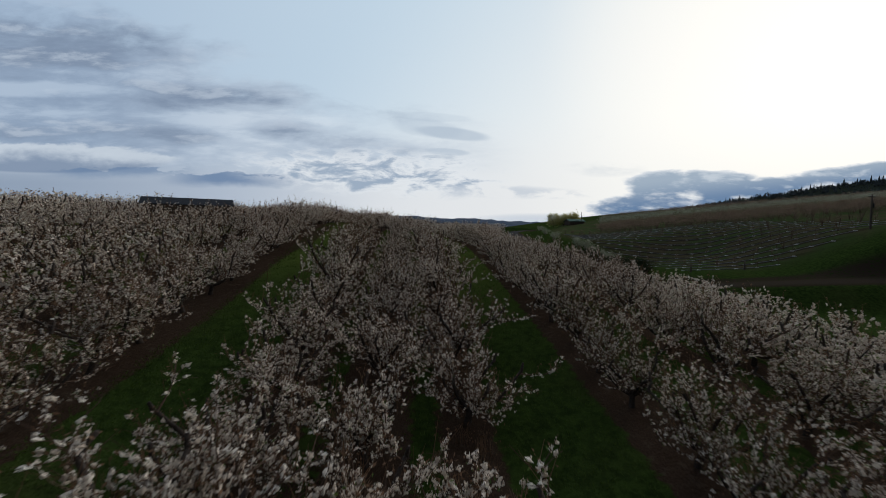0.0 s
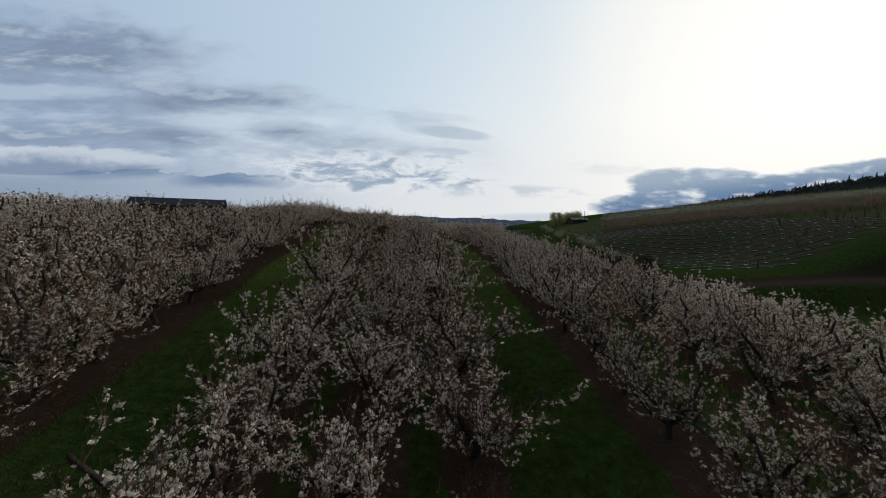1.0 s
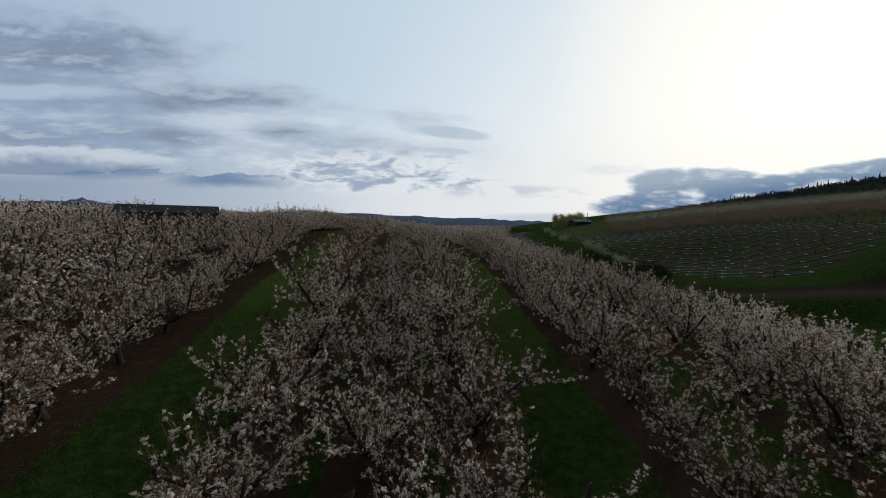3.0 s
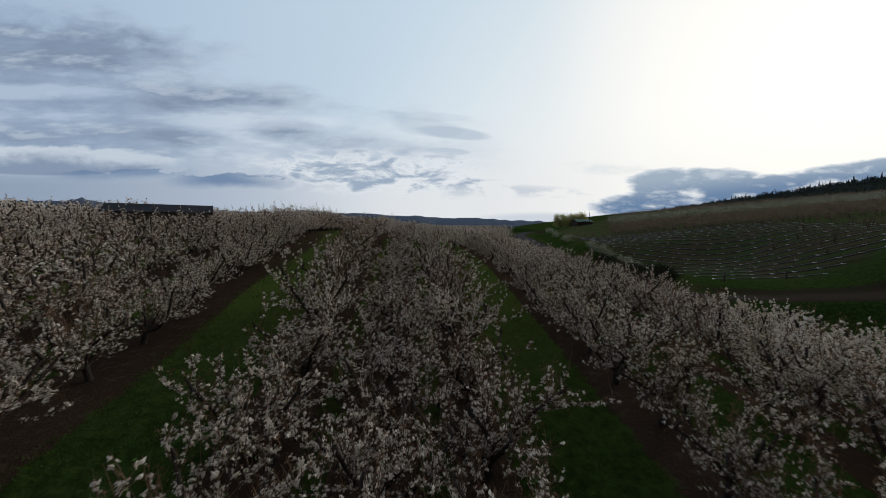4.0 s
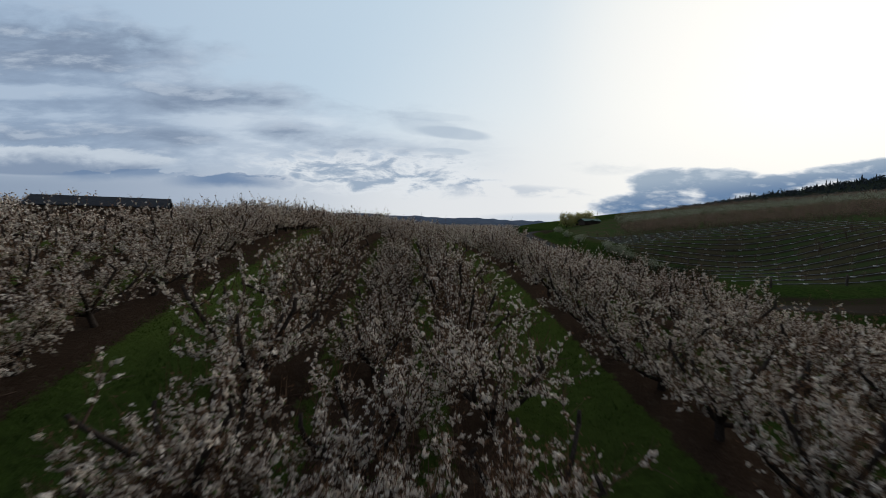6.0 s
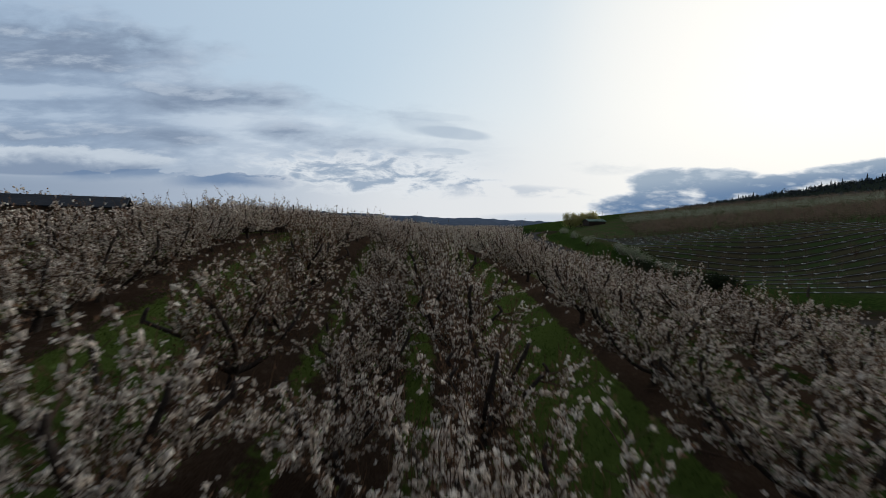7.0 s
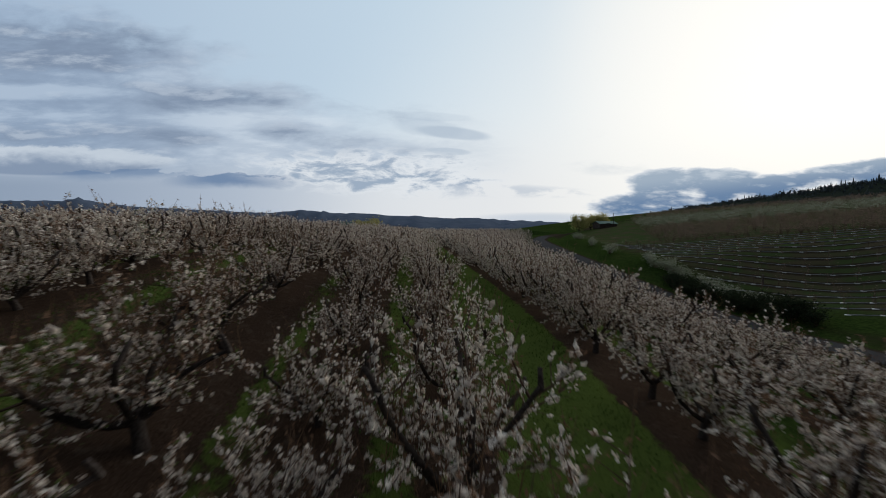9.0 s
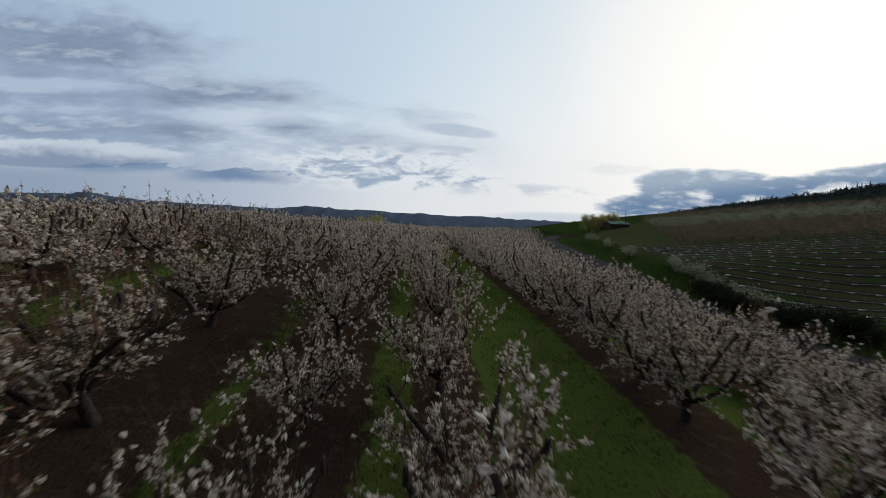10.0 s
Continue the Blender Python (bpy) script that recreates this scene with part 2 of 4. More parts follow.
M_DARKLEAF = petal_material("dark_shrub_leaf", (0.045, 0.06, 0.03), (0.025, 0.035, 0.02), 0.15)
# needles of the far crest, lightened and blued to paint in the haze
M_NEEDLE = petal_material("hazed_conifer_needles", (0.10, 0.12, 0.13), (0.06, 0.075, 0.08), 0.1)
M_BARK = plain("bark", (0.035, 0.027, 0.023), (0.085, 0.072, 0.064), 22.0, 0.95, 0.9, 0.02, spec=0.05)
M_TWIG = plain("twig_bark", (0.085, 0.055, 0.04), (0.16, 0.11, 0.085), 30.0, 0.9, 0.3, spec=0.05)
M_SHOOT = plain("brown_shoot", (0.16, 0.095, 0.055), (0.24, 0.15, 0.09), 30.0, 0.9, 0.2)
M_ROOF = plain("dark_metal_roof", (0.022, 0.027, 0.036), (0.036, 0.042, 0.053), 3.0, 0.85, 0.15, spec=0.08)
M_TRIM = plain("pale_fascia", (0.42, 0.42, 0.42), (0.55, 0.55, 0.54), 6.0, 0.6)
M_BOARD = plain("weathered_board", (0.07, 0.05, 0.04), (0.13, 0.10, 0.08), 9.0, 0.9)
M_GREENROOF = plain("green_metal_roof", (0.06, 0.14, 0.12), (0.10, 0.20, 0.17), 3.0, 0.8, spec=0.15)
M_POLE = plain("pole_wood", (0.07, 0.055, 0.045), (0.12, 0.10, 0.08), 14.0, 0.9)
M_GUARD = plain("white_trunk_guard", (0.72, 0.74, 0.76), (0.85, 0.86, 0.88), 9.0, 0.6)
M_TARP = plain("teal_sheet", (0.02, 0.10, 0.10), (0.03, 0.15, 0.15), 5.0, 0.5)
M_PLASTIC = plain("grey_drip_strip", (0.20, 0.21, 0.22), (0.32, 0.33, 0.34), 2.0, 0.8)
M_BLADE = petal_material("grass_blade", (0.085, 0.135, 0.03), (0.05, 0.085, 0.02), 0.35)

# ---- the lie of the land ----
LEAN = 0.085                      # the rows run a little to the left of straight ahead
ROWS_MAIN = [-5.4, -1.7, 2.0]     # rows between the two wide alleys
ROWS_RIGHT = [8.4, 14.8, 18.8, 22.7, 26.5, 31.0, 35.5]
ROWS_LEFT = [-12.8 - 6.4 * i for i in range(9)]
PITCH = {-5.4: (4.1, 0.15), -1.7: (4.1, 0.15), 2.0: (4.1, 0.1), 8.4: (2.63, 0.12), 14.8: (3.7, 0.3), 18.8: (3.4, 0.3)}   # metres from tree to tree, and spread
ROWS = sorted(ROWS_LEFT) + ROWS_MAIN + ROWS_RIGHT

ROAD = [(110, 46), (90, 45), (65, 46), (52, 48.5), (43, 53), (38, 60), (34.5, 70), (31, 80), (26.5, 95),
        (23.5, 110), (25, 130), (28.5, 148), (37, 173), (50, 195), (75, 215)]
ROAD_Z = [3.5, 2.5, 1.2, 0.5, -0.6, -1.7, -1.6, -0.4, 2.9, 5.2, 6.3, 6.7, 7.2, 8.0, 9.0]


def smooth(v):
    v = np.clip(v, 0, 1)
    return v * v * (3 - 2 * v)


def curve(y, ys, zs, soft=4.0):
    return sum(np.interp(y + d * soft, ys, zs) for d in (-1, -0.5, 0, 0.5, 1)) / 5


def road_place(x, y):
    """Signed distance from the road (positive on the hill's side) and the road's height there."""
    best = np.full(np.shape(x), 1e9)
    sgn, rz = np.zeros(np.shape(x)), np.zeros(np.shape(x))
    for (a, b), za, zb in zip(zip(ROAD[:-1], ROAD[1:]), ROAD_Z[:-1], ROAD_Z[1:]):
        dx, dy = b[0] - a[0], b[1] - a[1]
        f = np.clip(((x - a[0]) * dx + (y - a[1]) * dy) / (dx * dx + dy * dy), 0, 1)
        px, py = x - a[0] - f * dx, y - a[1] - f * dy
        d = np.hypot(px, py)
        m = d < best
        side = np.where(dx * py - dy * px < 0, 1.0, -1.0)
        best, sgn, rz = np.where(m, d, best), np.where(m, side, sgn), np.where(m, za + f * (zb - za), rz)
    return best * sgn, rz


def ground_z(x, y):
    x, y = np.asarray(x, float), np.asarray(y, float)
    u = x + LEAN * np.clip(y, -60, 220)
    base = curve(y, [-200, -60, -10, 0, 12, 20, 30, 38, 43, 55, 80, 150, 200, 400, 900], [-14, -9, -3.2, -1.9, -0.35, 1.0, 2.8, 4.0, 4.45, 4.9, 5.4, 6.6, 7.2, 6.0, 2.0])
    lift = curve(y, [-60, 14, 22, 41, 50, 65, 120, 200, 400], [1.2, 1.6, 1.5, 2.4, 2.9, 2.7, 1.4, 0.8, 0.0])
    dip = curve(y, [-60, 8, 20, 36], [0.4, 0.35, 0.2, 0.0]) * smooth((u - 2.5) / 5.0)
    drop = curve(y, [-20, 15, 33, 55, 90, 130, 160], [1.9, 1.25, 3.0, 5.0, 2.9, 0.6, 0.0])
    crown = curve(y, [16, 34, 50, 90, 130], [0.2, 0.45, 0.55, 0.5, 0.0]) * smooth((-u - 26) / 16)
    orch = base + lift * smooth((-u - 1) / 11) + crown - dip - drop * np.clip((u - 9.4) / 14, 0, 1.7) ** 1.15
    # the knoll that the middle rows climb, and the shoulder under the first row beyond the wide alley
    knoll = curve(y, [36, 42.5, 46, 50, 60, 80, 120, 200], [0, 0.45, 1.15, 1.45, 1.45, 1.2, 0.7, 0], 2.0)
    orch = orch + knoll * np.interp(u, [-60, -20, -12.5, -8, -5.6, -1, 1, 5, 8.4, 11], [0.1, 0.15, 0.2, 0.6, 1.0, 1.2, 0.95, 0.45, 0.15, 0])
    orch = orch + curve(y, [-10, 16, 24, 34, 40], [0.8, 0.8, 0.5, 0.1, 0]) * np.interp(u, [3, 7.5, 11, 17, 22], [0, 1, 1, 0.2, 0])
    s, rz = road_place(x, y)
    hill_x = 150 * np.tanh((x - 52) / 150)
    field = 6.0 + 0.15 * hill_x + 0.02 * np.clip(y - 100, -80, 200)
    field = field - 4.6 * smooth((100 - y) / 22) * smooth((74 - x) / 22)
    field = field + 3.6 * np.exp(-((s - 8) / 9) ** 2) * smooth((y - 85) / 45) * (1 - 0.9 * smooth((y - 125) / 40)) * smooth((260 - y) / 60)
    hill = rz + (field - rz) * smooth((s - 2.0) / 5.5)
    left = orch + (rz - orch) * smooth((s + 8.0) / 6.0)
    z = np.where(s > 0, hill, left)
    z = np.where((y > 215) | ((x > 110) & (y < 46)), np.where(x > 52, field, base), z)
    far = smooth((np.hypot(x, y - 60) - 260) / 300)
    return z * (1 - far) + 4.0 * far


def gz(x, y):
    return float(ground_z(x, y))


class Soup:
    """Collects vertices and faces for one mesh."""

    def __init__(self):
        self.v, self.f, self.n = [], [], 0

    def add(self, v, f):
        v = np.asarray(v, float)
        self.v.append(v)
        self.f += [tuple(i + self.n for i in q) for q in f]
        self.n += len(v)

    def tube(self, pts, radii, sides=5):
        pts = np.asarray(pts, float)
        rings, faces = [], []
        for i, p in enumerate(pts):
            d = pts[min(i + 1, len(pts) - 1)] - pts[max(i - 1, 0)]
            d = d / (np.linalg.norm(d) + 1e-9)
            a = np.cross(d, (0.31, 0.94, 0.12) if abs(d[2]) > 0.7 else (0, 0, 1.0))
            a /= np.linalg.norm(a) + 1e-9
            b = np.cross(d, a)
            for j in range(sides):
                w = 2 * math.pi * j / sides
                rings.append(p + radii[i] * (math.cos(w) * a + math.sin(w) * b))
        for i in range(len(pts) - 1):
            for j in range(sides):
                j2 = (j + 1) % sides
                faces.append((i * sides + j, i * sides + j2, (i + 1) * sides + j2, (i + 1) * sides + j))
        faces.append(tuple(range((len(pts) - 1) * sides, len(pts) * sides)))
        self.add(rings, faces)

    def puffs(self, centres, axes, size, rng, stretch=1.35, jit=0.35, light=False):
        """Small uneven eight-sided tufts."""
        n = len(centres)
        if not n:
            return
        c, ax = np.asarray(centres), np.asarray(axes)
        ax = ax / (np.linalg.norm(ax, axis=1, keepdims=True) + 1e-9)
        r = rng.normal(size=(n, 3))
        b = np.cross(ax, r)
        b /= np.linalg.norm(b, axis=1, keepdims=True) + 1e-9
        d = np.cross(ax, b)
        s = (size * rng.uniform(0.6, 1.35, n))[:, None]
        dirs = [ax * stretch, b, -ax * stretch, -b, d, -d]
        if light:
            dirs = [ax * stretch, -ax * stretch, b, -0.5 * b + 0.87 * d, -0.5 * b - 0.87 * d]
        v = np.stack([c + q * s * rng.uniform(1 - jit, 1 + jit, (n, 1)) + s * jit * 0.5 * rng.normal(size=(n, 3)) for q in dirs], 1)
        tri = [(0, 1, 4), (1, 2, 4), (2, 3, 4), (3, 0, 4), (1, 0, 5), (2, 1, 5), (3, 2, 5), (0, 3, 5)]
        if light:
            tri = [(0, 2, 3), (0, 3, 4), (0, 4, 2), (1, 3, 2), (1, 4, 3), (1, 2, 4)]
        base = self.n + len(dirs) * np.arange(n)
        self.v.append(v.reshape(-1, 3))
        for t in tri:
            self.f += list(zip((base + t[0]).tolist(), (base + t[1]).tolist(), (base + t[2]).tolist()))
        self.n += len(dirs) * n

    def flakes(self, centres, size, rng, long=1.8):
        """Small pointed leaves, four corners each, folded a little."""
        n = len(centres)
        if not n:
            return
        c = np.asarray(centres)
        a = rng.normal(size=(n, 3)) + (0, 0, 0.5)
        a /= np.linalg.norm(a, axis=1, keepdims=True)
        b = np.cross(a, rng.normal(size=(n, 3)))
        b /= np.linalg.norm(b, axis=1, keepdims=True) + 1e-9
        nn = np.cross(a, b)
        s = (size * rng.uniform(0.6, 1.4, n))[:, None]
        v = np.stack([c, c + s * (0.5 * long * a + 0.5 * b + 0.15 * nn), c + s * long * a, c + s * (0.5 * long * a - 0.5 * b + 0.15 * nn)], 1)
        base = self.n + 4 * np.arange(n)
        self.v.append(v.reshape(-1, 3))
        self.f += list(zip(base.tolist(), (base + 1).tolist(), (base + 2).tolist(), (base + 3).tolist()))
        self.n += 4 * n

    def chips(self, centres, size, rng):
        """Three-cornered petals turned every way."""
        n = len(centres)
        c = np.asarray(centres)[:, None, :]
        v = c + size * rng.normal(size=(n, 3, 3)) * rng.uniform(0.55, 1.1, (n, 1, 1))
        base = self.n + 3 * np.arange(n)
        self.v.append(v.reshape(-1, 3))
        self.f += list(zip(base.tolist(), (base + 1).tolist(), (base + 2).tolist()))
        self.n += 3 * n

    def box(self, x0, y0, z0, x1, y1, z1):
        v = [(x, y, z) for z in (z0, z1) for y in (y0, y1) for x in (x0, x1)]
        self.add(v, [(0, 2, 3, 1), (4, 5, 7, 6), (0, 1, 5, 4), (2, 6, 7, 3), (0, 4, 6, 2), (1, 3, 7, 5)])

    def mesh(self, name, mat, flat=True):
        me = bpy.data.meshes.new(name)
        me.from_pydata(np.concatenate(self.v).tolist() if self.v else [], [], self.f)
        me.materials.append(mat)
        if not flat:
            me.polygons.foreach_set("use_smooth", [True] * len(me.polygons))
        me.update()
        return me


def part(name, soup, mat, parent, label="", flat=True):
    ob = new(name, soup.mesh(name, mat, flat))
    ob.parent = parent
    if label:
        tagged(ob, label)
    return ob


# ---- ground ----
def spread(core0, core1, step, far0, far1):
    a = list(np.arange(core0, core1 + 0.01, step))
    d, v = step, core1
    while v < far1:
        d *= 1.22
        v += d
        a.append(v)
    d, v = step, core0
    while v > far0:
        d *= 1.22
        v -= d
        a.insert(0, v)
    return np.array(a)


def row_gap(x, y):
    """Distance from the nearest planted row, in metres; large outside the orchard."""
    u = x + LEAN * y
    wide = np.where(np.array(ROWS) == -12.8, 1.0, 0.0) * smooth((y[..., None] - 28) / 12)
    half = np.array([1.0 if r == 2.0 else 1.5 if r == -1.7 else 1.35 if -7 < r < 8 else 1.2 if r > 8 else 1.7 for r in ROWS])
    d = np.min(np.abs(u[..., None] - np.array(ROWS) + np.where(np.array(ROWS) == 2.0, 0.15, 0)) - half - wide, axis=-1) + 1.12
    d = np.minimum(d, np.abs(u + 6.4) - 1.6 * smooth((y - 34) / 8) + 0.2 + 3.0 * (y < 34))
    s, _ = road_place(x, y)
    return np.where((s > -2.5) | ((u > 28.2) & (y < 70)), 9.0, d), s


def build_ground():
    xs, ys = spread(-52, 92, 0.8, -3600, 3600), spread(-6, 150, 0.8, -500, 4200)
    X, Y = np.meshgrid(xs, ys)
    rng = np.random.default_rng(4)
    Z = ground_z(X, Y)
    near = (np.abs(X) < 95) & (Y < 160)
    Z = Z + np.where(near, rng.normal(0, 0.02, Z.shape), 0)
    nx = len(xs)
    v = np.stack([X, Y, Z], -1).reshape(-1, 3)
    idx = np.arange(len(v)).reshape(X.shape)
    f = np.stack([idx[:-1, :-1], idx[:-1, 1:], idx[1:, 1:], idx[1:, :-1]], -1).reshape(-1, 4)
    me = bpy.data.meshes.new("ground")
    me.from_pydata(v.tolist(), [], f.tolist())
    g, s = row_gap(X, Y)
    for name, val in (("row_gap", g), ("road_side", s)):
        at = me.attributes.new(name, "FLOAT", "POINT")
        at.data.foreach_set("value", np.clip(val, -60, 60).ravel())
    me.polygons.foreach_set("use_smooth", [True] * len(me.polygons))
    mat, k, bsdf = material("orchard_ground", 1.0, 0.0)
    p = where(k)
    gap = k.n("ShaderNodeAttribute", attribute_name="row_gap").outputs["Fac"]
    side = k.n("ShaderNodeAttribute", attribute_name="road_side").outputs["Fac"]
    fine, mid, wide = k.noise(p, 22.0, 4.0, 0.65), k.noise(p, 2.6, 4.0, 0.6), k.noise(p, 0.23, 3.0)
    tuft = k.noise(p, 7.0, 3.0, 0.7)
    grass = k.mix(k.step(mid, 0.3, 0.7), (0.017, 0.031, 0.008), (0.038, 0.066, 0.015))
    grass = k.mix(k.m("MULTIPLY", k.step(tuft, 0.5, 0.75), 0.5), grass, (0.065, 0.10, 0.024))
    grass = k.mix(k.m("MULTIPLY", k.step(wide, 0.5, 0.75), 0.35), grass, (0.05, 0.06, 0.02))
    meadow = k.mix(k.step(wide, 0.35, 0.65), (0.070, 0.062, 0.036), (0.045, 0.072, 0.025))
    # bare strips along the rows of young trees
    hx, hy, _ = k.xyz(p)
    bow = k.m("MULTIPLY", k.m("POWER", k.m("MAXIMUM", k.m("SUBTRACT", hx, 56.0), 0.0), 2.0), 0.00474)
    nth = k.m("DIVIDE", k.m("SUBTRACT", k.m("SUBTRACT", k.m("ADD", k.m("MULTIPLY", hy, 0.79), k.m("MULTIPLY", hx, 0.61)), bow), 82.0), 2.7)
    off = k.m("ABSOLUTE", k.m("SUBTRACT", k.m("FRACT", k.m("ADD", nth, 0.5)), 0.5))
    strip = k.m("MULTIPLY", k.step(k.m("ADD", off, k.m("MULTIPLY", k.m("SUBTRACT", mid, 0.5), 0.2)), 0.30, 0.2), k.m("MULTIPLY", k.step(nth, -0.6, -0.4), k.step(nth, 16.6, 16.4)))
    strip = k.m("MULTIPLY", strip, k.m("MULTIPLY", k.step(hx, 82.0, 78.0), k.m("MULTIPLY", k.step(hy, 58.0, 62.0), k.step(hy, 126.0, 122.0))))
    meadow = k.mix(k.m("MULTIPLY", strip, 0.85), meadow, (0.036, 0.028, 0.020))
    grass = k.mix(k.step(side, 9.0, 16.0), grass, meadow)
    # alley grass further uphill painted brighter, for the light it catches
    grass = k.mix(k.m("MULTIPLY", k.step(k.xyz(p)[1], 16.0, 34.0), k.m("MULTIPLY", k.step(k.xyz(p)[0], 9.0, 5.0), 0.7)), grass, (0.10, 0.14, 0.032))
    soil = k.mix(k.step(fine, 0.3, 0.7), (0.032, 0.021, 0.015), (0.070, 0.047, 0.033))
    soil = k.mix(k.m("MULTIPLY", k.step(mid, 0.52, 0.7), 0.6), soil, (0.09, 0.068, 0.05))
    edge = k.m("ADD", gap, k.m("ADD", k.m("MULTIPLY", k.m("SUBTRACT", mid, 0.5), 0.9), k.m("MULTIPLY", k.m("SUBTRACT", fine, 0.5), 0.4)))
    col = k.mix(k.step(edge, 1.22, 1.02), grass, soil)
    # road
    rd = k.m("ADD", k.m("ABSOLUTE", side), k.m("MULTIPLY", k.m("SUBTRACT", mid, 0.5), 0.8))
    tar = k.mix(fine, (0.05, 0.05, 0.053), (0.085, 0.085, 0.088))
    px = k.xyz(p)[0]
    tar = k.mix(k.step(px, 36.0, 44.0), tar, k.mix(fine, (0.03, 0.024, 0.018), (0.055, 0.045, 0.034)))
    cut = k.m("MULTIPLY", k.step(px, 38.0, 44.0), k.m("MULTIPLY", k.step(side, 1.6, 2.4), k.step(side, 6.5, 5.0)))
    col = k.mix(k.m("MULTIPLY", cut, k.step(mid, 0.35, 0.5)), col, (0.035, 0.026, 0.02))
    verge = k.mix(mid, (0.03, 0.026, 0.016), (0.05, 0.042, 0.028))
    col = k.mix(k.step(rd, 2.9, 2.5), col, verge)
    col = k.mix(k.step(rd, 2.0, 1.9), col, tar)
    k.put(bsdf.inputs["Base Color"], col)
    h = k.m("ADD", k.m("MULTIPLY", fine, 0.5), tuft)
    bump(k, bsdf, h, 0.8, 0.09)
    me.materials.append(mat)
    tagged(new("ground", me), "sloping orchard ground, green grass alleys and bare brown soil strips", "ground", kind="structure")


build_ground()


# ---- cherry trees ----
def bend(p0, p1, rng, sag=0.1, n=5):
    p0, p1 = np.asarray(p0, float), np.asarray(p1, float)
    L = np.linalg.norm(p1 - p0)
    off = rng.normal(size=3) * sag * L
    t = np.linspace(0, 1, n)[:, None]
    return p0 + (p1 - p0) * t + off * (np.sin(math.pi * t)) + np.r_[0, 0, 1] * (t * t - t) * L * 0.35


def make_cherry(seed, fine, bloom, bronze, green):
    """One cherry tree: an open vase of limbs set with tufts of blossom. Returns an Empty with its parts."""
    rng = np.random.default_rng(seed)
    tree = new("cherry_tree")
    trunk, twigs, shoots, flowers, brown, leaves = (Soup() for _ in range(6))
    th = rng.uniform(0.42, 0.62)
    top = np.array([rng.normal(0, 0.06), rng.normal(0, 0.06), th])
    trunk.tube([(0, 0, -0.25), (0, 0, 0.0), tuple(top * (0.5, 0.5, 0.5)), tuple(top), tuple(top + (0, 0, 0.12))],
               [0.18, 0.13, 0.11, 0.115, 0.085], 8 if fine else 6)
    part("trunk", trunk, M_BARK, tree, "dark rough bark", flat=False)
    n_limb = int(rng.integers(6, 9))
    size, gap = (0.027, 0.155) if fine else (0.039, 0.19)
    spots, ways, core, bare = [], [], [], []

    def strew(pts, start, dens=1.0):
        seg = np.diff(pts, axis=0)
        ln = np.linalg.norm(seg, axis=1)
        for i in range(len(seg)):
            if (i + 1) / len(seg) <= start:
                continue
            m = rng.poisson(ln[i] / gap * dens)
            for q in rng.uniform(0, 1, m):
                spur = pts[i] + seg[i] * q + rng.normal(size=3) * 0.025
                if rng.random() > bloom:
                    bare.append(spur)
                    continue
                spread_ = 0.024 if fine else 0.036
                for e in range(6 if fine else 4):
                    spots.append(spur + rng.normal(size=3) * spread_ * (0.3 if e == 0 else 1.0))
                    ways.append(seg[i] / ln[i] + rng.normal(size=3) * 0.4)
                    core.append(e == 0)

    for i in range(n_limb):
        a = 2 * math.pi * (i + rng.uniform(-0.3, 0.3)) / n_limb
        R, H = rng.uniform(0.85, 1.8), rng.uniform(1.6, 2.5)
        out = np.array([math.cos(a), math.sin(a), 0])
        limb = bend(top - (0, 0, 0.1), out * R + (0, 0, H), rng, 0.06, 6)
        s = Soup()
        s.tube(limb, np.linspace(0.072, 0.042, 6), 6 if fine else 4)
        stub = limb[-1] + np.r_[rng.normal(0, 0.07), rng.normal(0, 0.07), rng.uniform(0.12, 0.3) * (1.0 if fine else 1.6)]
        s.tube([limb[-1] - (0, 0, 0.06), (limb[-1] + stub) / 2, stub], [0.05, 0.042, 0.036] if fine else [0.058, 0.05, 0.045], 6 if fine else 4)
        part("limb", s, M_BARK, tree, flat=False)
        strew(limb, 0.55, 0.5)
        for j in range(8):
            f = rng.uniform(0.14, 1.0)
            q = f * 5
            i0 = min(int(q), 4)
            p = limb[i0] + (limb[i0 + 1] - limb[i0]) * (q - i0)
            aim = out * rng.uniform(-0.2, 0.8) + np.r_[0, 0, 1] * rng.uniform(0.45, 1.3) + rng.normal(size=3) * 0.36
            if rng.random() < 0.34:
                aim[2] *= 0.1
                aim += out * 0.3
            aim /= np.linalg.norm(aim)
            L = rng.uniform(0.8, 1.5)
            end = p + aim * L
            end[2] = min(end[2], rng.uniform(3.1, 3.75))
            end[2] = max(end[2], rng.uniform(0.4, 0.8))
            sec = bend(p, end, rng, 0.07, 4)
            twigs.tube(sec, [0.026, 0.02, 0.014, 0.007], 4 if fine else 3)
            strew(sec, 0.25)
            for _ in range(6 if fine else 5):
                f2 = rng.uniform(0.25, 1.0) * 3
                i1 = min(int(f2), 2)
                p2 = sec[i1] + (sec[i1 + 1] - sec[i1]) * (f2 - i1)
                aim2 = aim * 0.5 + rng.normal(size=3) * 0.5 + (0, 0, 0.65)
                aim2 /= np.linalg.norm(aim2)
                e2 = p2 + aim2 * rng.uniform(0.25, 0.65)
                tw = np.array([p2, (p2 + e2) / 2 + rng.normal(size=3) * 0.02, e2])
                if fine:
                    twigs.tube(tw, [0.010, 0.008, 0.004], 3)
                strew(tw, 0.0)
            if rng.random() < 0.9:
                for _ in range((6 if bloom < 0.6 else 3) if fine else 1):
                    foot = sec[int(rng.integers(1, 4))]
                    e3 = foot + np.r_[rng.normal(0, 0.16), rng.normal(0, 0.16), rng.uniform(0.3, 0.85)]
                    shoots.tube([foot, e3], [0.009, 0.003] if fine else [0.013, 0.005], 3)
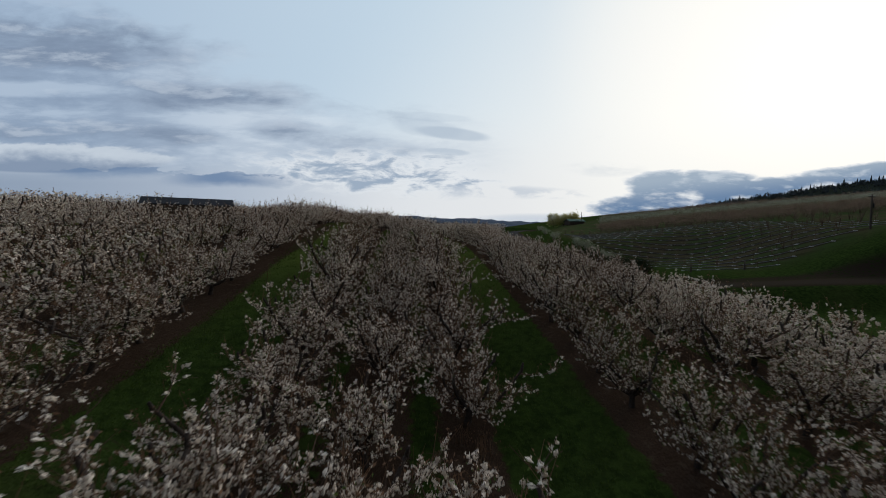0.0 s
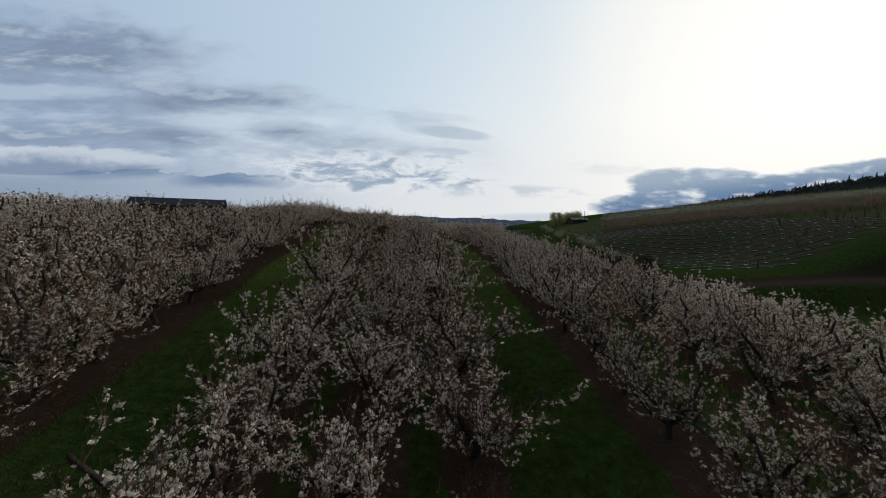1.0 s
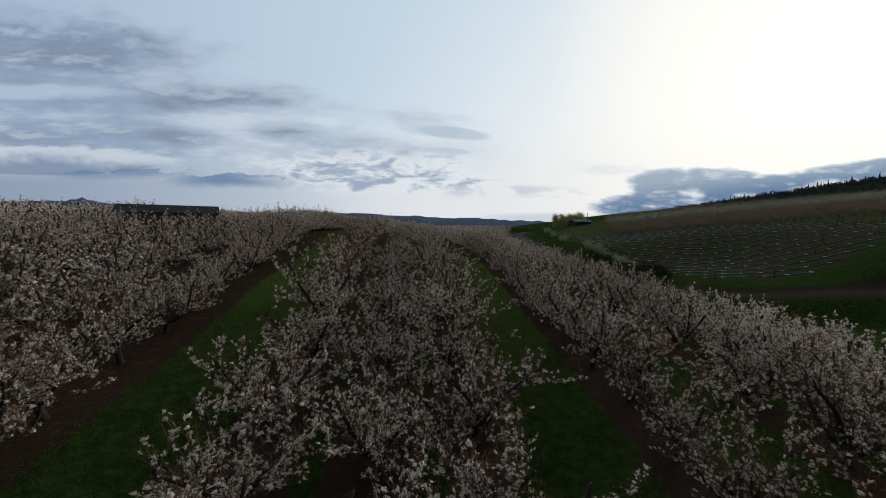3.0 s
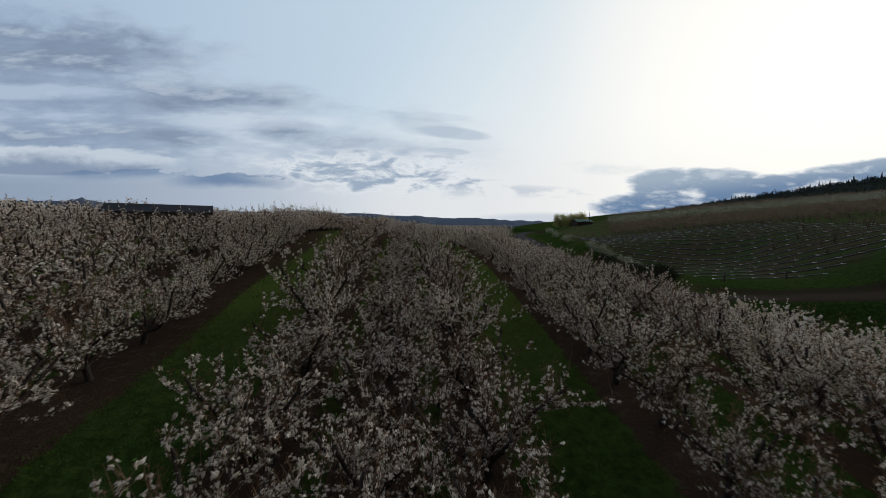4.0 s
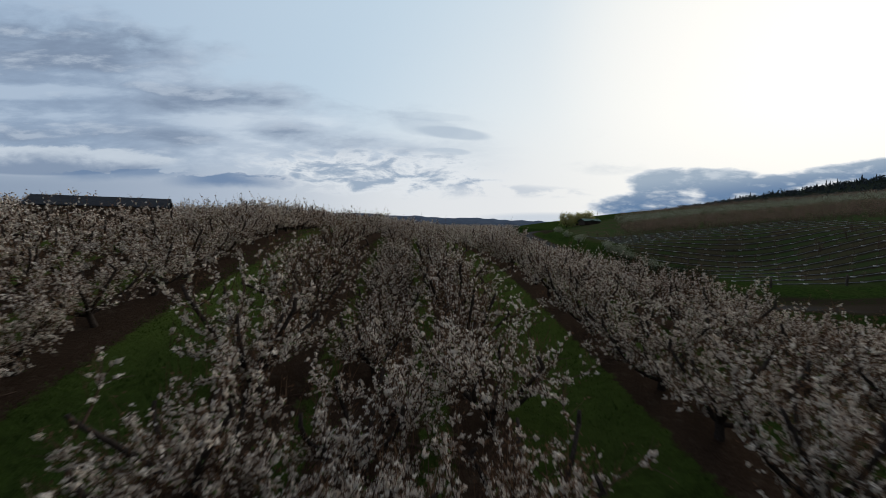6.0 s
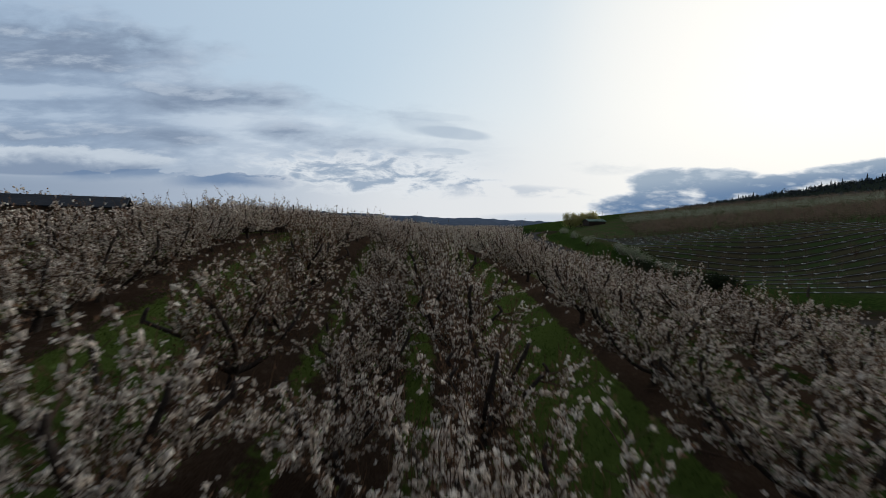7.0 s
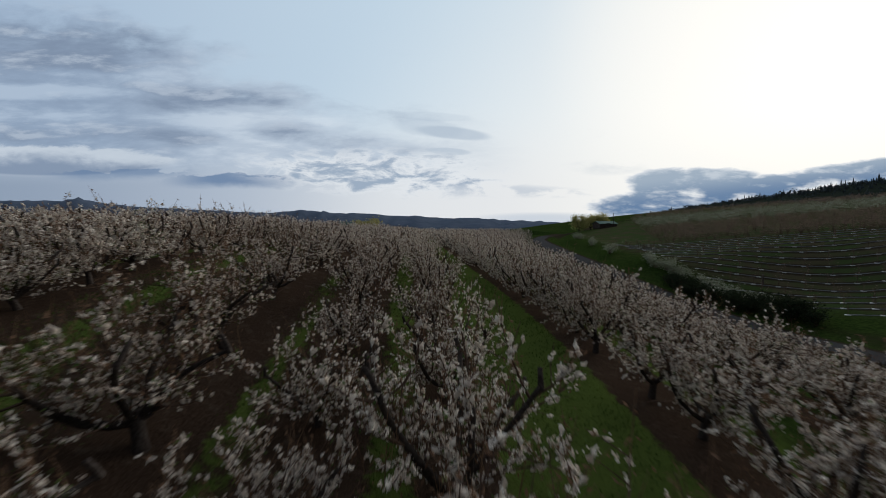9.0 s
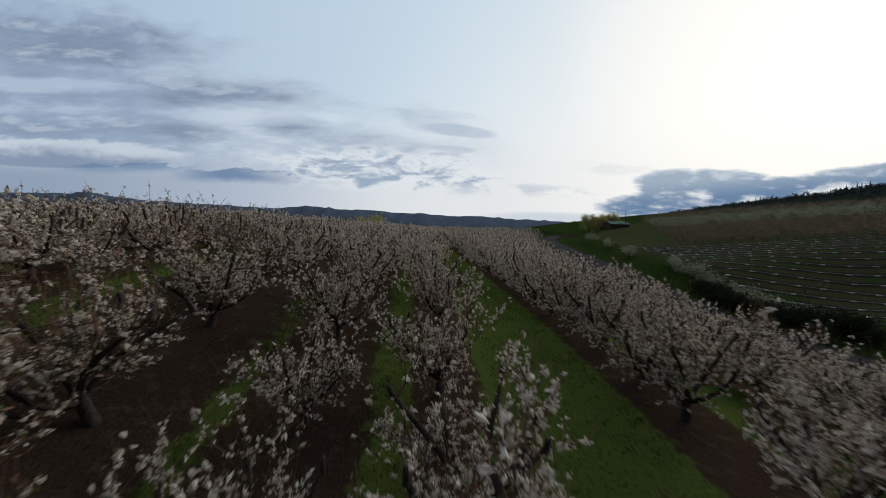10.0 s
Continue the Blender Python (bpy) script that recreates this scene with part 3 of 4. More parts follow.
                    for q in rng.uniform(0.2, 1.0, 3 if bloom < 0.6 else 2):
                        bare.append(foot + (e3 - foot) * q)
    spots, ways = np.array(spots), np.array(ways)
    core = np.array(core)
    flowers.puffs(spots[core], ways[core], size * (1.25 if fine else 1.3), rng, 1.7, 0.35, light=True)
    if fine:
        flowers.flakes(spots[~core], size * 1.35, rng, 1.15)
    else:
        flowers.chips(spots[~core], size * 0.85, rng)
    extra = np.concatenate([spots[rng.random(len(spots)) < bronze], np.repeat(np.array(bare).reshape(-1, 3), 2, 0)])
    extra = extra + rng.normal(size=extra.shape) * 0.05
    if fine:
        brown.flakes(extra, 0.032, rng, 2.4)
    else:
        brown.chips(extra, 0.04, rng)
    extra = spots[rng.random(len(spots)) < green]
    extra = extra + rng.normal(size=extra.shape) * 0.05
    leaves.flakes(extra, 0.035 if fine else 0.05, rng, 1.9)
    tagged(part("twig_spray", twigs, M_TWIG, tree), kind="stuff")
    tagged(part("blossom", flowers, M_BLOSSOM, tree, "white blossom tufts"), kind="stuff")
    tagged(part("shoot_spray", shoots, M_SHOOT, tree, "thin brown upright shoots"), kind="stuff")
    if brown.n:
        tagged(part("bronze_foliage", brown, M_BRONZE, tree, "small bronze young leaves"), kind="stuff")
    if leaves.n:
        tagged(part("green_foliage", leaves, M_LEAF, tree, "fresh green young leaves"), kind="stuff")
    return tree


def far_tree_soup(seed):
    """A light tree of the same make for the far rows: stem, limbs, tufts."""
    rng = np.random.default_rng(seed)
    wood, bloom, brown = Soup(), Soup(), Soup()
    wood.tube([(0, 0, -0.2), (0, 0, 0.7)], [0.2, 0.14], 4)
    c, a = [], []
    for i in range(5):
        w = 2 * math.pi * (i + rng.uniform(-.3, .3)) / 5
        e = np.array([math.cos(w) * 1.5, math.sin(w) * 1.5, rng.uniform(1.9, 2.6)])
        wood.tube([(0, 0, 0.65), e * (0.5, 0.5, 0.55), e, e + (0, 0, 0.45)], [0.10, 0.085, 0.075, 0.06], 3)
        for _ in range(28):
            p = e * (rng.uniform(0.35, 1.1)) + rng.normal(size=3) * 0.42 + (0, 0, 0.35)
            p[2] = np.clip(p[2], 0.8, 3.3)
            c.append(p)
            a.append(rng.normal(size=3) + (0, 0, 0.8))
    c, a = np.array(c), np.array(a)
    bloom.puffs(c, a, 0.082, rng, 1.7, 0.5, light=True)
    brown.chips(c + rng.normal(size=c.shape) * 0.2, 0.085, rng)
    return wood, bloom, brown


def in_orchard(u, y):
    x = u - LEAN * y
    s, _ = road_place(np.array(x), np.array(y))
    return float(s) < -4.5


def plant_orchard():
    rng = np.random.default_rng(21)
    spots = []
    for u in ROWS + [r - 3.2 for r in ROWS_LEFT[:6]]:
        y = (36.0 if u not in ROWS else -4.0) + rng.uniform(0, 5)
        if u == 8.4:
            y = 41.5 - 2.63 * 17
        if u == 2.0:
            y = 12.2 - 4.1 * 2
        if u == -1.7:
            y = 9.9 - 4.1
        if u == -5.4:
            y = 8.6 - 4.1
        while y < 190:
            x = u - LEAN * y + rng.normal(0, 0.12) + (-0.3 if u == 2.0 and y > 30 else 0.0)
            reach = max(0.0, y + 2) * 1.35 + 9
            if in_orchard(u, y) and not (u not in ROWS and -50 < x < -22 and 34 < y < 57) and -reach < x < reach and not shed_clear(x, y) and not (u == 2.0 and 7 < y < 9.5) and not (u > 28 and y < 72):
                spots.append((x, y + rng.normal(0, 0.2), u))
            y += rng.normal(*PITCH.get(u, (3.0, 0.25)))
    def off_path(s):
        return math.hypot(s[0] + 1.0, max(0, -s[1], s[1] - 38))
    spots.sort(key=off_path)
    near = [make_cherry(100 + i, True, *w) for i, w in enumerate(((0.95, 0.10, 0.04), (0.90, 0.14, 0.02), (0.94, 0.10, 0.10), (0.66, 0.22, 0.02), (0.92, 0.12, 0.04), (0.62, 0.10, 0.18)))]
    mid = [make_cherry(200 + i, False, *w) for i, w in enumerate(((0.93, 0.14, 0.03), (0.88, 0.16, 0.03), (0.52, 0.22, 0.02), (0.90, 0.12, 0.18)))]
    label = {0: "blossoming cherry tree with dark trunk on a bare soil strip", 3: "cherry tree with sparse blossom and bronze young leaves"}
    used = set()
    for i, (x, y, u) in enumerate(spots[:300]):
        fine = i < 90
        j = int(rng.integers(0, 5 if fine else 4))
        if not fine and u < -10 and rng.random() < 0.85:
            j = 2
        if not fine and u > 12 and rng.random() < 0.35:
            j = 3
        if fine and u == -5.4 and y < 30 and rng.random() < 0.4:
            j = 2
        if fine and u == 2.0 and y < 34 and rng.random() < 0.7:
            j = 3
        if fine and (u > 6 and y < 19 or u < -10 and y < 20) and rng.random() < 0.85:
            j = 5
        if fine and u == -5.4 and y > 27 and rng.random() < 0.6:
            j = 5
        src = near[j] if fine else mid[j]
        grow = float(np.interp(y, [22, 36], [1.18, 1.0]))
        if u == -1.7:
            grow *= 0.88 if y < 28 else 0.84
        elif u == 2.0:
            grow *= float(np.interp(y, [24, 35, 42, 45], [0.98, 1.06, 1.08, 0.85]))
        elif u == -5.4:
            grow *= float(np.interp(y, [24, 35, 43, 48], [1.02, 1.1, 1.05, 0.9]))
        elif u > 8:
            grow *= (0.9 if u > 22 else 0.98) * (float(np.interp(y, [20, 30], [0.88, 1.0])) if u < 10 else 1.0)
        else:
            grow *= float(np.interp(y, [20, 38], [0.88 if u > -14 else 0.95, 0.95 if u > -14 else 1.0]))
        sc = grow * rng.uniform(0.9, 1.12)
        m = Matrix.LocRotScale((x, y, gz(x, y)), Euler((rng.normal(0, .04), rng.normal(0, .04), rng.uniform(0, 6.28))), None)
        if src in used:
            ob = copy_thing(src, m)
        else:
            ob = src
            used.add(src)
            ob.matrix_basis = m
        wide = sc * (1.12 if -6 < u < 3 and y < 42.5 else 1.0 if u > 0 else 1.05)
        ob.scale = (wide, wide, sc * rng.uniform(0.93, 1.07))
        tagged(ob, label[3 if fine and j in (3, 5) else 0], "tree", "cherry trees of the orchard")
    return spots[300:]


def shed_clear(x, y):
    return -45 < x < -27 and 46 < y < 56


REST = plant_orchard()


def far_rows(rest):
    rng = np.random.default_rng(5)
    kinds = [far_tree_soup(s) for s in range(4)]
    data = [[(np.concatenate(s.v), s.f) for s in kd] for kd in kinds]
    outs = [Soup(), Soup(), Soup()]
    for x, y, u in rest:
        kd = data[int(rng.integers(0, 4))]
        a, sc = rng.uniform(0, 6.28), rng.uniform(0.85, 1.15) * (1.1 if u < -16 and y < 90 else 1.0)
        rot = np.array([[math.cos(a), -math.sin(a), 0], [math.sin(a), math.cos(a), 0], [0, 0, 1]]) * sc
        for o, (v, f) in zip(outs, kd):
            o.add(v @ rot.T + (x, y, gz(x, y)), f)
    root = tagged(new("far_orchard_rows"), "far rows of blossoming cherry trees on the plateau", "orchard", kind="stuff")
    part("trunks", outs[0], M_BARK, root)
    part("blossom", outs[1], M_BLOSSOM, root)
    part("bronze_leaves", outs[2], M_BRONZE, root)


far_rows(REST)


# ---- long shed among the trees ----
def build_shed():
    root = new("packing_shed")
    cx, cy = -35.2, 50.6
    g = gz(cx, cy)
    ang = math.degrees(math.atan2(54.4 - 49.1, -32.4 + 40.7))
    root.matrix_basis = pose(cx, cy, g, 0, 0, ang)
    L, W, E, R = 5.2, 2.7, 10.25 - g, 11.25 - g
    w = Soup(); w.box(-L + 0.3, -W + 0.4, 0, L - 0.3, W - 0.4, E); part("wall", w, M_BOARD, root, "weathered dark board walls")
    for sgn in (-1, 1):
        s = Soup()
        y0, y1 = sgn * W, 0.0
        v = [(x, y, z + d) for d in (0, 0.09) for x in (-L, L) for y, z in ((y0, E - 0.05), (y1, R))]
        s.add(v, [(0, 1, 3, 2), (4, 6, 7, 5), (0, 2, 6, 4), (1, 5, 7, 3), (0, 4, 5, 1), (2, 3, 7, 6)])
        part("roof", s, M_ROOF, root, "dark metal roof sheet")
        for ex in (-L - 0.06, L):
            t = Soup()
            v = [(x, y, z + d) for d in (-0.08, 0.13) for x in (ex, ex + 0.06) for y, z in ((y0, E - 0.05), (y1, R))]
            t.add(v, [(0, 1, 3, 2), (4, 6, 7, 5), (0, 2, 6, 4), (1, 5, 7, 3), (0, 4, 5, 1), (2, 3, 7, 6)])
            part("fascia", t, M_ROOF, root, "dark fascia board")
    tagged(root, "long low shed with dark metal roof among trees", "shed")


build_shed()


# ---- hill, far woods and far ridges ----
def strew_soup(points, make):
    outs = None
    for p in points:
        made = make(p)
        if outs is None:
            outs = [Soup() for _ in made]
        for o, s in zip(outs, made):
            if s.n:
                o.add(np.concatenate(s.v) + p, s.f)
    return outs


def far_ridge():
    us = np.linspace(-2.2, 1.4, 240)
    rng = np.random.default_rng(8)
    D = 2700.0
    V = np.interp(us, [-2.2, -1.2, -0.95, -0.8, -0.5, 0, 0.3, 0.6, 1.4], [0.085, 0.078, 0.078, 0.062, 0.048, 0.032, 0.022, 0.006, 0.0])
    for c, w, h in ((-0.37, 0.05, 0.009), (-0.26, 0.09, 0.004), (-0.20, 0.05, 0.004), (-0.07, 0.05, 0.004), (0.08, 0.07, 0.003), (-0.97, 0.03, 0.004), (-0.965, 0.006, 0.005)):
        V = V + h * np.exp(-((us - c) / w) ** 2)
    V = V + 0.0009 * rng.normal(size=len(us))
    v, f = [], []
    n = len(us)
    depth = [(0.0, 0.0), (0.25, 0.35), (0.5, 0.75), (0.8, 1.0), (1.3, 0.6)]
    for q, hgt in depth:
        for i, (u, h) in enumerate(zip(us, V)):
            d = D + 900 * (q - 0.8)
            z = 9.7 + h * D * hgt - (25 if q == 0 else 0) + 10 * rng.normal() * (0 < q < 0.7)
            v.append((u * d, d, z))
    for r in range(len(depth) - 1):
        for i in range(n - 1):
            f.append((r * n + i, r * n + i + 1, (r + 1) * n + i + 1, (r + 1) * n + i))
    s = Soup(); s.add(v, f)
    mat, k, bsdf = material("hazed_far_ridge", 1.0, 0.0)
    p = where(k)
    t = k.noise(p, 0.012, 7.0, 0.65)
    # distance haze is put into the bluish base colour and a faint glow
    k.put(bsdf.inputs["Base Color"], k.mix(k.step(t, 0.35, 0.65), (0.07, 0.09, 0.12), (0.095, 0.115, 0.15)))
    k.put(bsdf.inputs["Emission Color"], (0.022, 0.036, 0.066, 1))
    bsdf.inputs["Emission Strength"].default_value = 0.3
    tagged(new("backdrop_ridge", s.mesh("backdrop_ridge", mat, False)), "long wooded ridge, dark blue from distance haze put into its colour", "hills", kind="structure")


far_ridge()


# ---- young orchard on the hill ----
def field_row_y(x, c):
    return (c - 0.61 * x) / 0.79 + 0.006 * max(0.0, x - 56) ** 2


def make_sapling(seed):
    rng = np.random.default_rng(seed)
    root = new("young_tree")
    s = Soup()
    s.tube([(0, 0, -0.1), (0.02, 0, 0.6), (0, 0.03, 1.1)], [0.03, 0.025, 0.018], 5)
    for _ in range(7):
        a, h = rng.uniform(0, 6.28), rng.uniform(0.5, 1.1)
        s.tube([(0, 0, h), (0.35 * math.cos(a), 0.35 * math.sin(a), h + rng.uniform(0.4, 0.8))], [0.014, 0.006], 3)
    part("stem", s, M_TWIG, root)
    c = rng.normal(size=(16, 3)) * (0.26, 0.26, 0.3) + (0, 0, 1.45)
    l = Soup(); l.flakes(c, 0.06, rng, 2.0); tagged(part("foliage", l, M_BROWNTWIG, root), kind="stuff")
    m = Soup(); m.box(-0.27, -0.17, -0.05, 0.27, 0.17, 0.08)
    part("mat", m, M_GUARD, root, "white plastic mat round the stem")
    return root


def plant_field():
    rng = np.random.default_rng(31)
    kinds = [make_sapling(s) for s in range(3)]
    used = set()
    n = 0
    for i in range(17):
        c = 82.0 + 2.7 * i
        run = Soup()
        pts = []
        x = 40.0 + rng.uniform(0, 1.5)
        while x < 80:
            y = field_row_y(x, c)
            s, _ = road_place(np.array(x), np.array(y))
            if s > 9.5 and y < 124 and y > 60:
                pts.append((x, y, gz(x, y)))
            x += rng.normal(2.1, 0.12)
        for p in pts:
            k = kinds[n % 3]
            m = pose(*p, 0, 0, -37 + rng.normal(0, 6))
            if k in used:
                ob = copy_thing(k, m)
            else:
                ob, _ = k, used.add(k)
                ob.matrix_basis = m
            n += 1
            tagged(ob, "slender young fruit tree on a white mat in grass", "tree", "young trees on the hill")
        if len(pts) > 1:
            run.tube([(p[0], p[1], p[2] + 0.04) for p in pts], [0.06] * len(pts), 6)
        if len(pts) > 1:
            tagged(new("drip_strip", run.mesh("drip_strip", M_PLASTIC)), "grey irrigation strip along a row of young trees", "irrigation", "strips on the hill")


plant_field()


# ---- older orchard blocks on the hill ----
def bush_soup(rng, h, w, n_leaf, n_twig, leaf):
    wood, tuft = Soup(), Soup()
    for _ in range(n_twig):
        a, r = rng.uniform(0, 6.28), rng.uniform(0.2, 1.0) * w
        wood.tube([(0, 0, -0.1), (0.5 * r * math.cos(a), 0.5 * r * math.sin(a), 0.45 * h), (r * math.cos(a), r * math.sin(a), h * rng.uniform(0.75, 1.05))], [0.03, 0.02, 0.008], 3)
    c = rng.normal(size=(n_leaf, 3)) * (w * 0.5, w * 0.5, h * 0.22) + (0, 0, h * 0.66)
    c[:, 2] = np.clip(c[:, 2], 0.25 * h, 1.1 * h)
    tuft.flakes(c, leaf, rng, 2.0)
    return wood, tuft


def hill_block(name, label, spots, mat, h, w, n_leaf, n_twig, leaf, seed):
    rng = np.random.default_rng(seed)
    kinds = [[(np.concatenate(q.v), q.f) for q in bush_soup(rng, h, w, n_leaf, n_twig, leaf)] for _ in range(5)]
    outs = [Soup(), Soup()]
    for x, y in spots:
        kd = kinds[int(rng.integers(0, 5))]
        a, sc = rng.uniform(0, 6.28), rng.uniform(0.8, 1.2)
        rot = np.array([[math.cos(a), -math.sin(a), 0], [math.sin(a), math.cos(a), 0], [0, 0, 1]]) * sc
        for o, (v, f) in zip(outs, kd):
            o.add(v @ rot.T + (x, y, gz(x, y)), f)
    root = tagged(new(name), label, "orchard", kind="stuff")
    tagged(part("branches", outs[0], M_TWIG, root), kind="stuff")
    tagged(part("foliage", outs[1], mat, root), kind="stuff")


def hill_spots(c0, c1, step, gap, x0, x1, seed, keep=1.0, ymax=260):
    rng = np.random.default_rng(seed)
    out = []
    c = c0
    while c < c1:
        x = x0 + rng.uniform(0, gap)
        while x < x1:
            y = (c - 0.75 * x) / 0.66
            s, _ = road_place(np.array(x), np.array(y))
            if 20 < y < ymax and s > 14 and x > 0.43 * y and rng.random() < keep:
                out.append((x + rng.normal(0, 0.8), y + rng.normal(0, 0.8)))
            x += gap * 0.66
        c += step
    return out


hill_block("bare_orchard_block", "brown orchard block not yet in leaf on the hill", hill_spots(121, 160, 2.3, 1.8, 50, 150, 1), M_BROWNTWIG, 1.9, 1.4, 70, 4, 0.08, 41)
hill_block("pale_orchard_block", "pale blossoming orchard block high on the hill", hill_spots(163, 206, 3.0, 2.2, 50, 190, 2), M_SAGE, 1.9, 1.5, 60, 3, 0.10, 42)
hill_block("upper_orchard_block", "brownish orchard rows under the wooded crest", hill_spots(211, 262, 4.0, 3.2, 60, 230, 3), M_BROWNTWIG, 2.0, 1.6, 46, 2, 0.11, 43)
hill_block("sparse_orchard_block", "sparse bare young orchard in green grass", [p for p in hill_spots(86, 121, 4.6, 4.4, 58, 110, 4, 0.8) if p[1] < 78 and p[0] > 60], M_BROWNTWIG, 2.2, 0.8, 14, 7, 0.06, 44)


# ---- shrubs along the road bank ----
def make_shrub(name, seed, mat, h, w, n, leaf):
    rng = np.random.default_rng(seed)
    root = new(name)
    wood, tuft = Soup(), Soup()
    c = []
    for _ in range(9):
        a, r = rng.uniform(0, 6.28), rng.uniform(0.3, 1.0) * w
        e = np.array([r * math.cos(a), r * math.sin(a), h * rng.uniform(0.6, 1.0)])
        wood.tube([(0, 0, -0.15), e * (0.4, 0.4, 0.6), e], [0.04, 0.03, 0.012], 3)
        c.append(e * rng.uniform(0.45, 1.08, (n // 9, 1)) + rng.normal(size=(n // 9, 3)) * 0.24 * w)
    c = np.concatenate(c)
    c[:, 2] = np.clip(c[:, 2], 0.1, h * 1.15)
    tuft.flakes(c, leaf, rng, 2.0)
    tagged(part("stem_spray", wood, M_TWIG, root), kind="stuff")
    tagged(part("foliage", tuft, mat, root), kind="stuff")
    return root


def line_up(kinds, spots, label, category, group, seed):
    rng = np.random.default_rng(seed)
    used = set()
    for i, (x, y) in enumerate(spots):
        k = kinds[i % len(kinds)]
        sc = rng.uniform(0.8, 1.25)
        m = pose(x, y, gz(x, y), 0, 0, rng.uniform(0, 360))
        if k in used:
            ob = copy_thing(k, m)
        else:
            ob, _ = k, used.add(k)
            ob.matrix_basis = m
        ob.scale = (sc, sc, sc)
        tagged(ob, label, category, group)


def beside_road(y0, y1, step, side, seed, spread_by=0.8):
    """Spots at a given distance on the hill's side of the road, from y0 to y1."""
    rng = np.random.default_rng(seed)
    out, y = [], y0
    while y < y1:
        x = float(np.interp(y, [p[1] for p in ROAD[4:]], [p[0] for p in ROAD[4:]])) + side + rng.normal(0, spread_by)
        out.append((x, y))
        y += rng.normal(step, step * 0.2)
    return out


line_up([make_shrub("dark_shrub", s, M_DARKLEAF, 1.9, 1.5, 700, 0.12) for s in (61, 62, 63)], beside_road(71, 90, 1.0, 5.2, 6) + beside_road(72, 86, 1.3, 7.0, 7),
        "dark leafless bramble shrub on the road bank", "shrub", "dark shrubs on the bank", 8)
line_up([make_shrub("pale_shrub", s, M_SAGE, 1.7, 1.3, 620, 0.10) for s in (71, 72)], beside_road(77, 98, 1.4, 9.6, 9, 0.6) + beside_road(106, 150, 11.0, 9.5, 10, 1.2),
        "pale grey-green flowering shrub on top of the bank", "shrub", "pale shrubs on the bank", 11)


# ---- barn, poles and yellow-leaved trees on the skyline ----
def gable(root, L, W, E, R, wall_mat, roof_mat, over=0.4):
    w = Soup()
    v = [(x, y, z) for x in (-L, L) for y, z in ((-W, -0.4), (W, -0.4), (W, E), (0, R), (-W, E))]
    w.add(v, [(0, 4, 3, 2, 1), (5, 6, 7, 8, 9), (0, 1, 6, 5), (1, 2, 7, 6), (4, 0, 5, 9), (2, 3, 8, 7), (3, 4, 9, 8)])
    part("wall", w, wall_mat, root)
    for sgn in (-1, 1):
        t = Soup()
        k = (R - E) / W
        v = [(x, y, z + d) for d in (0.02, 0.14) for x in (-L - over, L + over) for y, z in ((sgn * (W + over), E - k * over), (0, R))]
        t.add(v, [(0, 1, 3, 2), (4, 6, 7, 5), (0, 2, 6, 4), (1, 5, 7, 3), (0, 4, 5, 1), (2, 3, 7, 6)])
        part("roof", t, roof_mat, root)


def build_barn():
    root = new("barn")
    x, y = 70.2, 195.5
    root.matrix_basis = pose(x, y, gz(x, y), 0, 0, 12)
    top = 13.6 - gz(x, y)
    gable(root, 4.3, 2.6, top - 1.1, top, M_BOARD, M_GREENROOF)
    d = Soup(); d.box(-1.2, -2.68, 0, 0.9, -2.6, 1.9); part("door", d, M_POLE, root, "dark sliding door")
    tagged(root, "small dark barn with green metal roof on the rise", "barn")


build_barn()


def build_pole(x, y, h, arm, label):
    root = new("utility_pole")
    root.matrix_basis = pose(x, y, gz(x, y), 0, 0, 20)
    s = Soup(); s.tube([(0, 0, -0.4), (0, 0, h * 0.5), (0, 0, h)], [0.16, 0.14, 0.11], 8); part("post", s, M_POLE, root, flat=False)
    if arm:
        a = Soup(); a.box(-1.1, -0.07, h - 0.55, 1.1, 0.07, h - 0.4); part("crossarm", a, M_POLE, root)
        for q in (-0.95, -0.4, 0.4, 0.95):
            i = Soup(); i.tube([(q, 0, h - 0.4), (q, 0, h - 0.2)], [0.05, 0.03], 6); part("insulator", i, M_TRIM, root)
        b = Soup(); b.tube([(0.28, 0, h - 2.3), (0.28, 0, h - 1.5)], [0.22, 0.22], 8); part("transformer", b, M_ROOF, root, "grey drum transformer")
    tagged(root, label, "pole")


build_pole(73.0, 193.2, 17.2 - gz(73.0, 193.2), False, "tall bare wooden pole beside the barn")
build_pole(71.0, 60.0, 5.8, True, "wooden utility pole with crossarm in the young orchard")
for px_, py_ in ((46.5, 85.5), (52.0, 62.0), (45.5, 66.0)):
    build_pole(px_, py_, 1.5, False, "thin wooden post standing in the field")


def make_broadleaf(name, seed, mat, h, w, n, leaf):
    rng = np.random.default_rng(seed)
    root = new(name)
    t = Soup(); t.tube([(0, 0, -0.3), (0.1, 0, h * 0.25), (0, 0.1, h * 0.5)], [0.32, 0.25, 0.16], 7); part("trunk", t, M_BARK, root, flat=False)
    crown = Soup()
    c = []
    for i in range(16):
        a, r = rng.uniform(0, 6.28), w * math.sqrt(rng.uniform(0.02, 1))
        e = np.array([r * math.cos(a), r * math.sin(a), h * (0.35 + 0.55 * rng.random() * (1 - 0.5 * (r / w) ** 2))])
        l = Soup(); l.tube([(0, 0, h * 0.25), e * (0.5, 0.5, 0.7), e], [0.12, 0.08, 0.03], 4); part("limb", l, M_BARK, root, flat=False)
        c.append(e + rng.normal(size=(n // 16, 3)) * (0.26 * w, 0.26 * w, 0.10 * h))
    crown.flakes(np.concatenate(c), leaf, rng, 1.7)
    tagged(part("crown", crown, mat, root), kind="stuff")
    return root


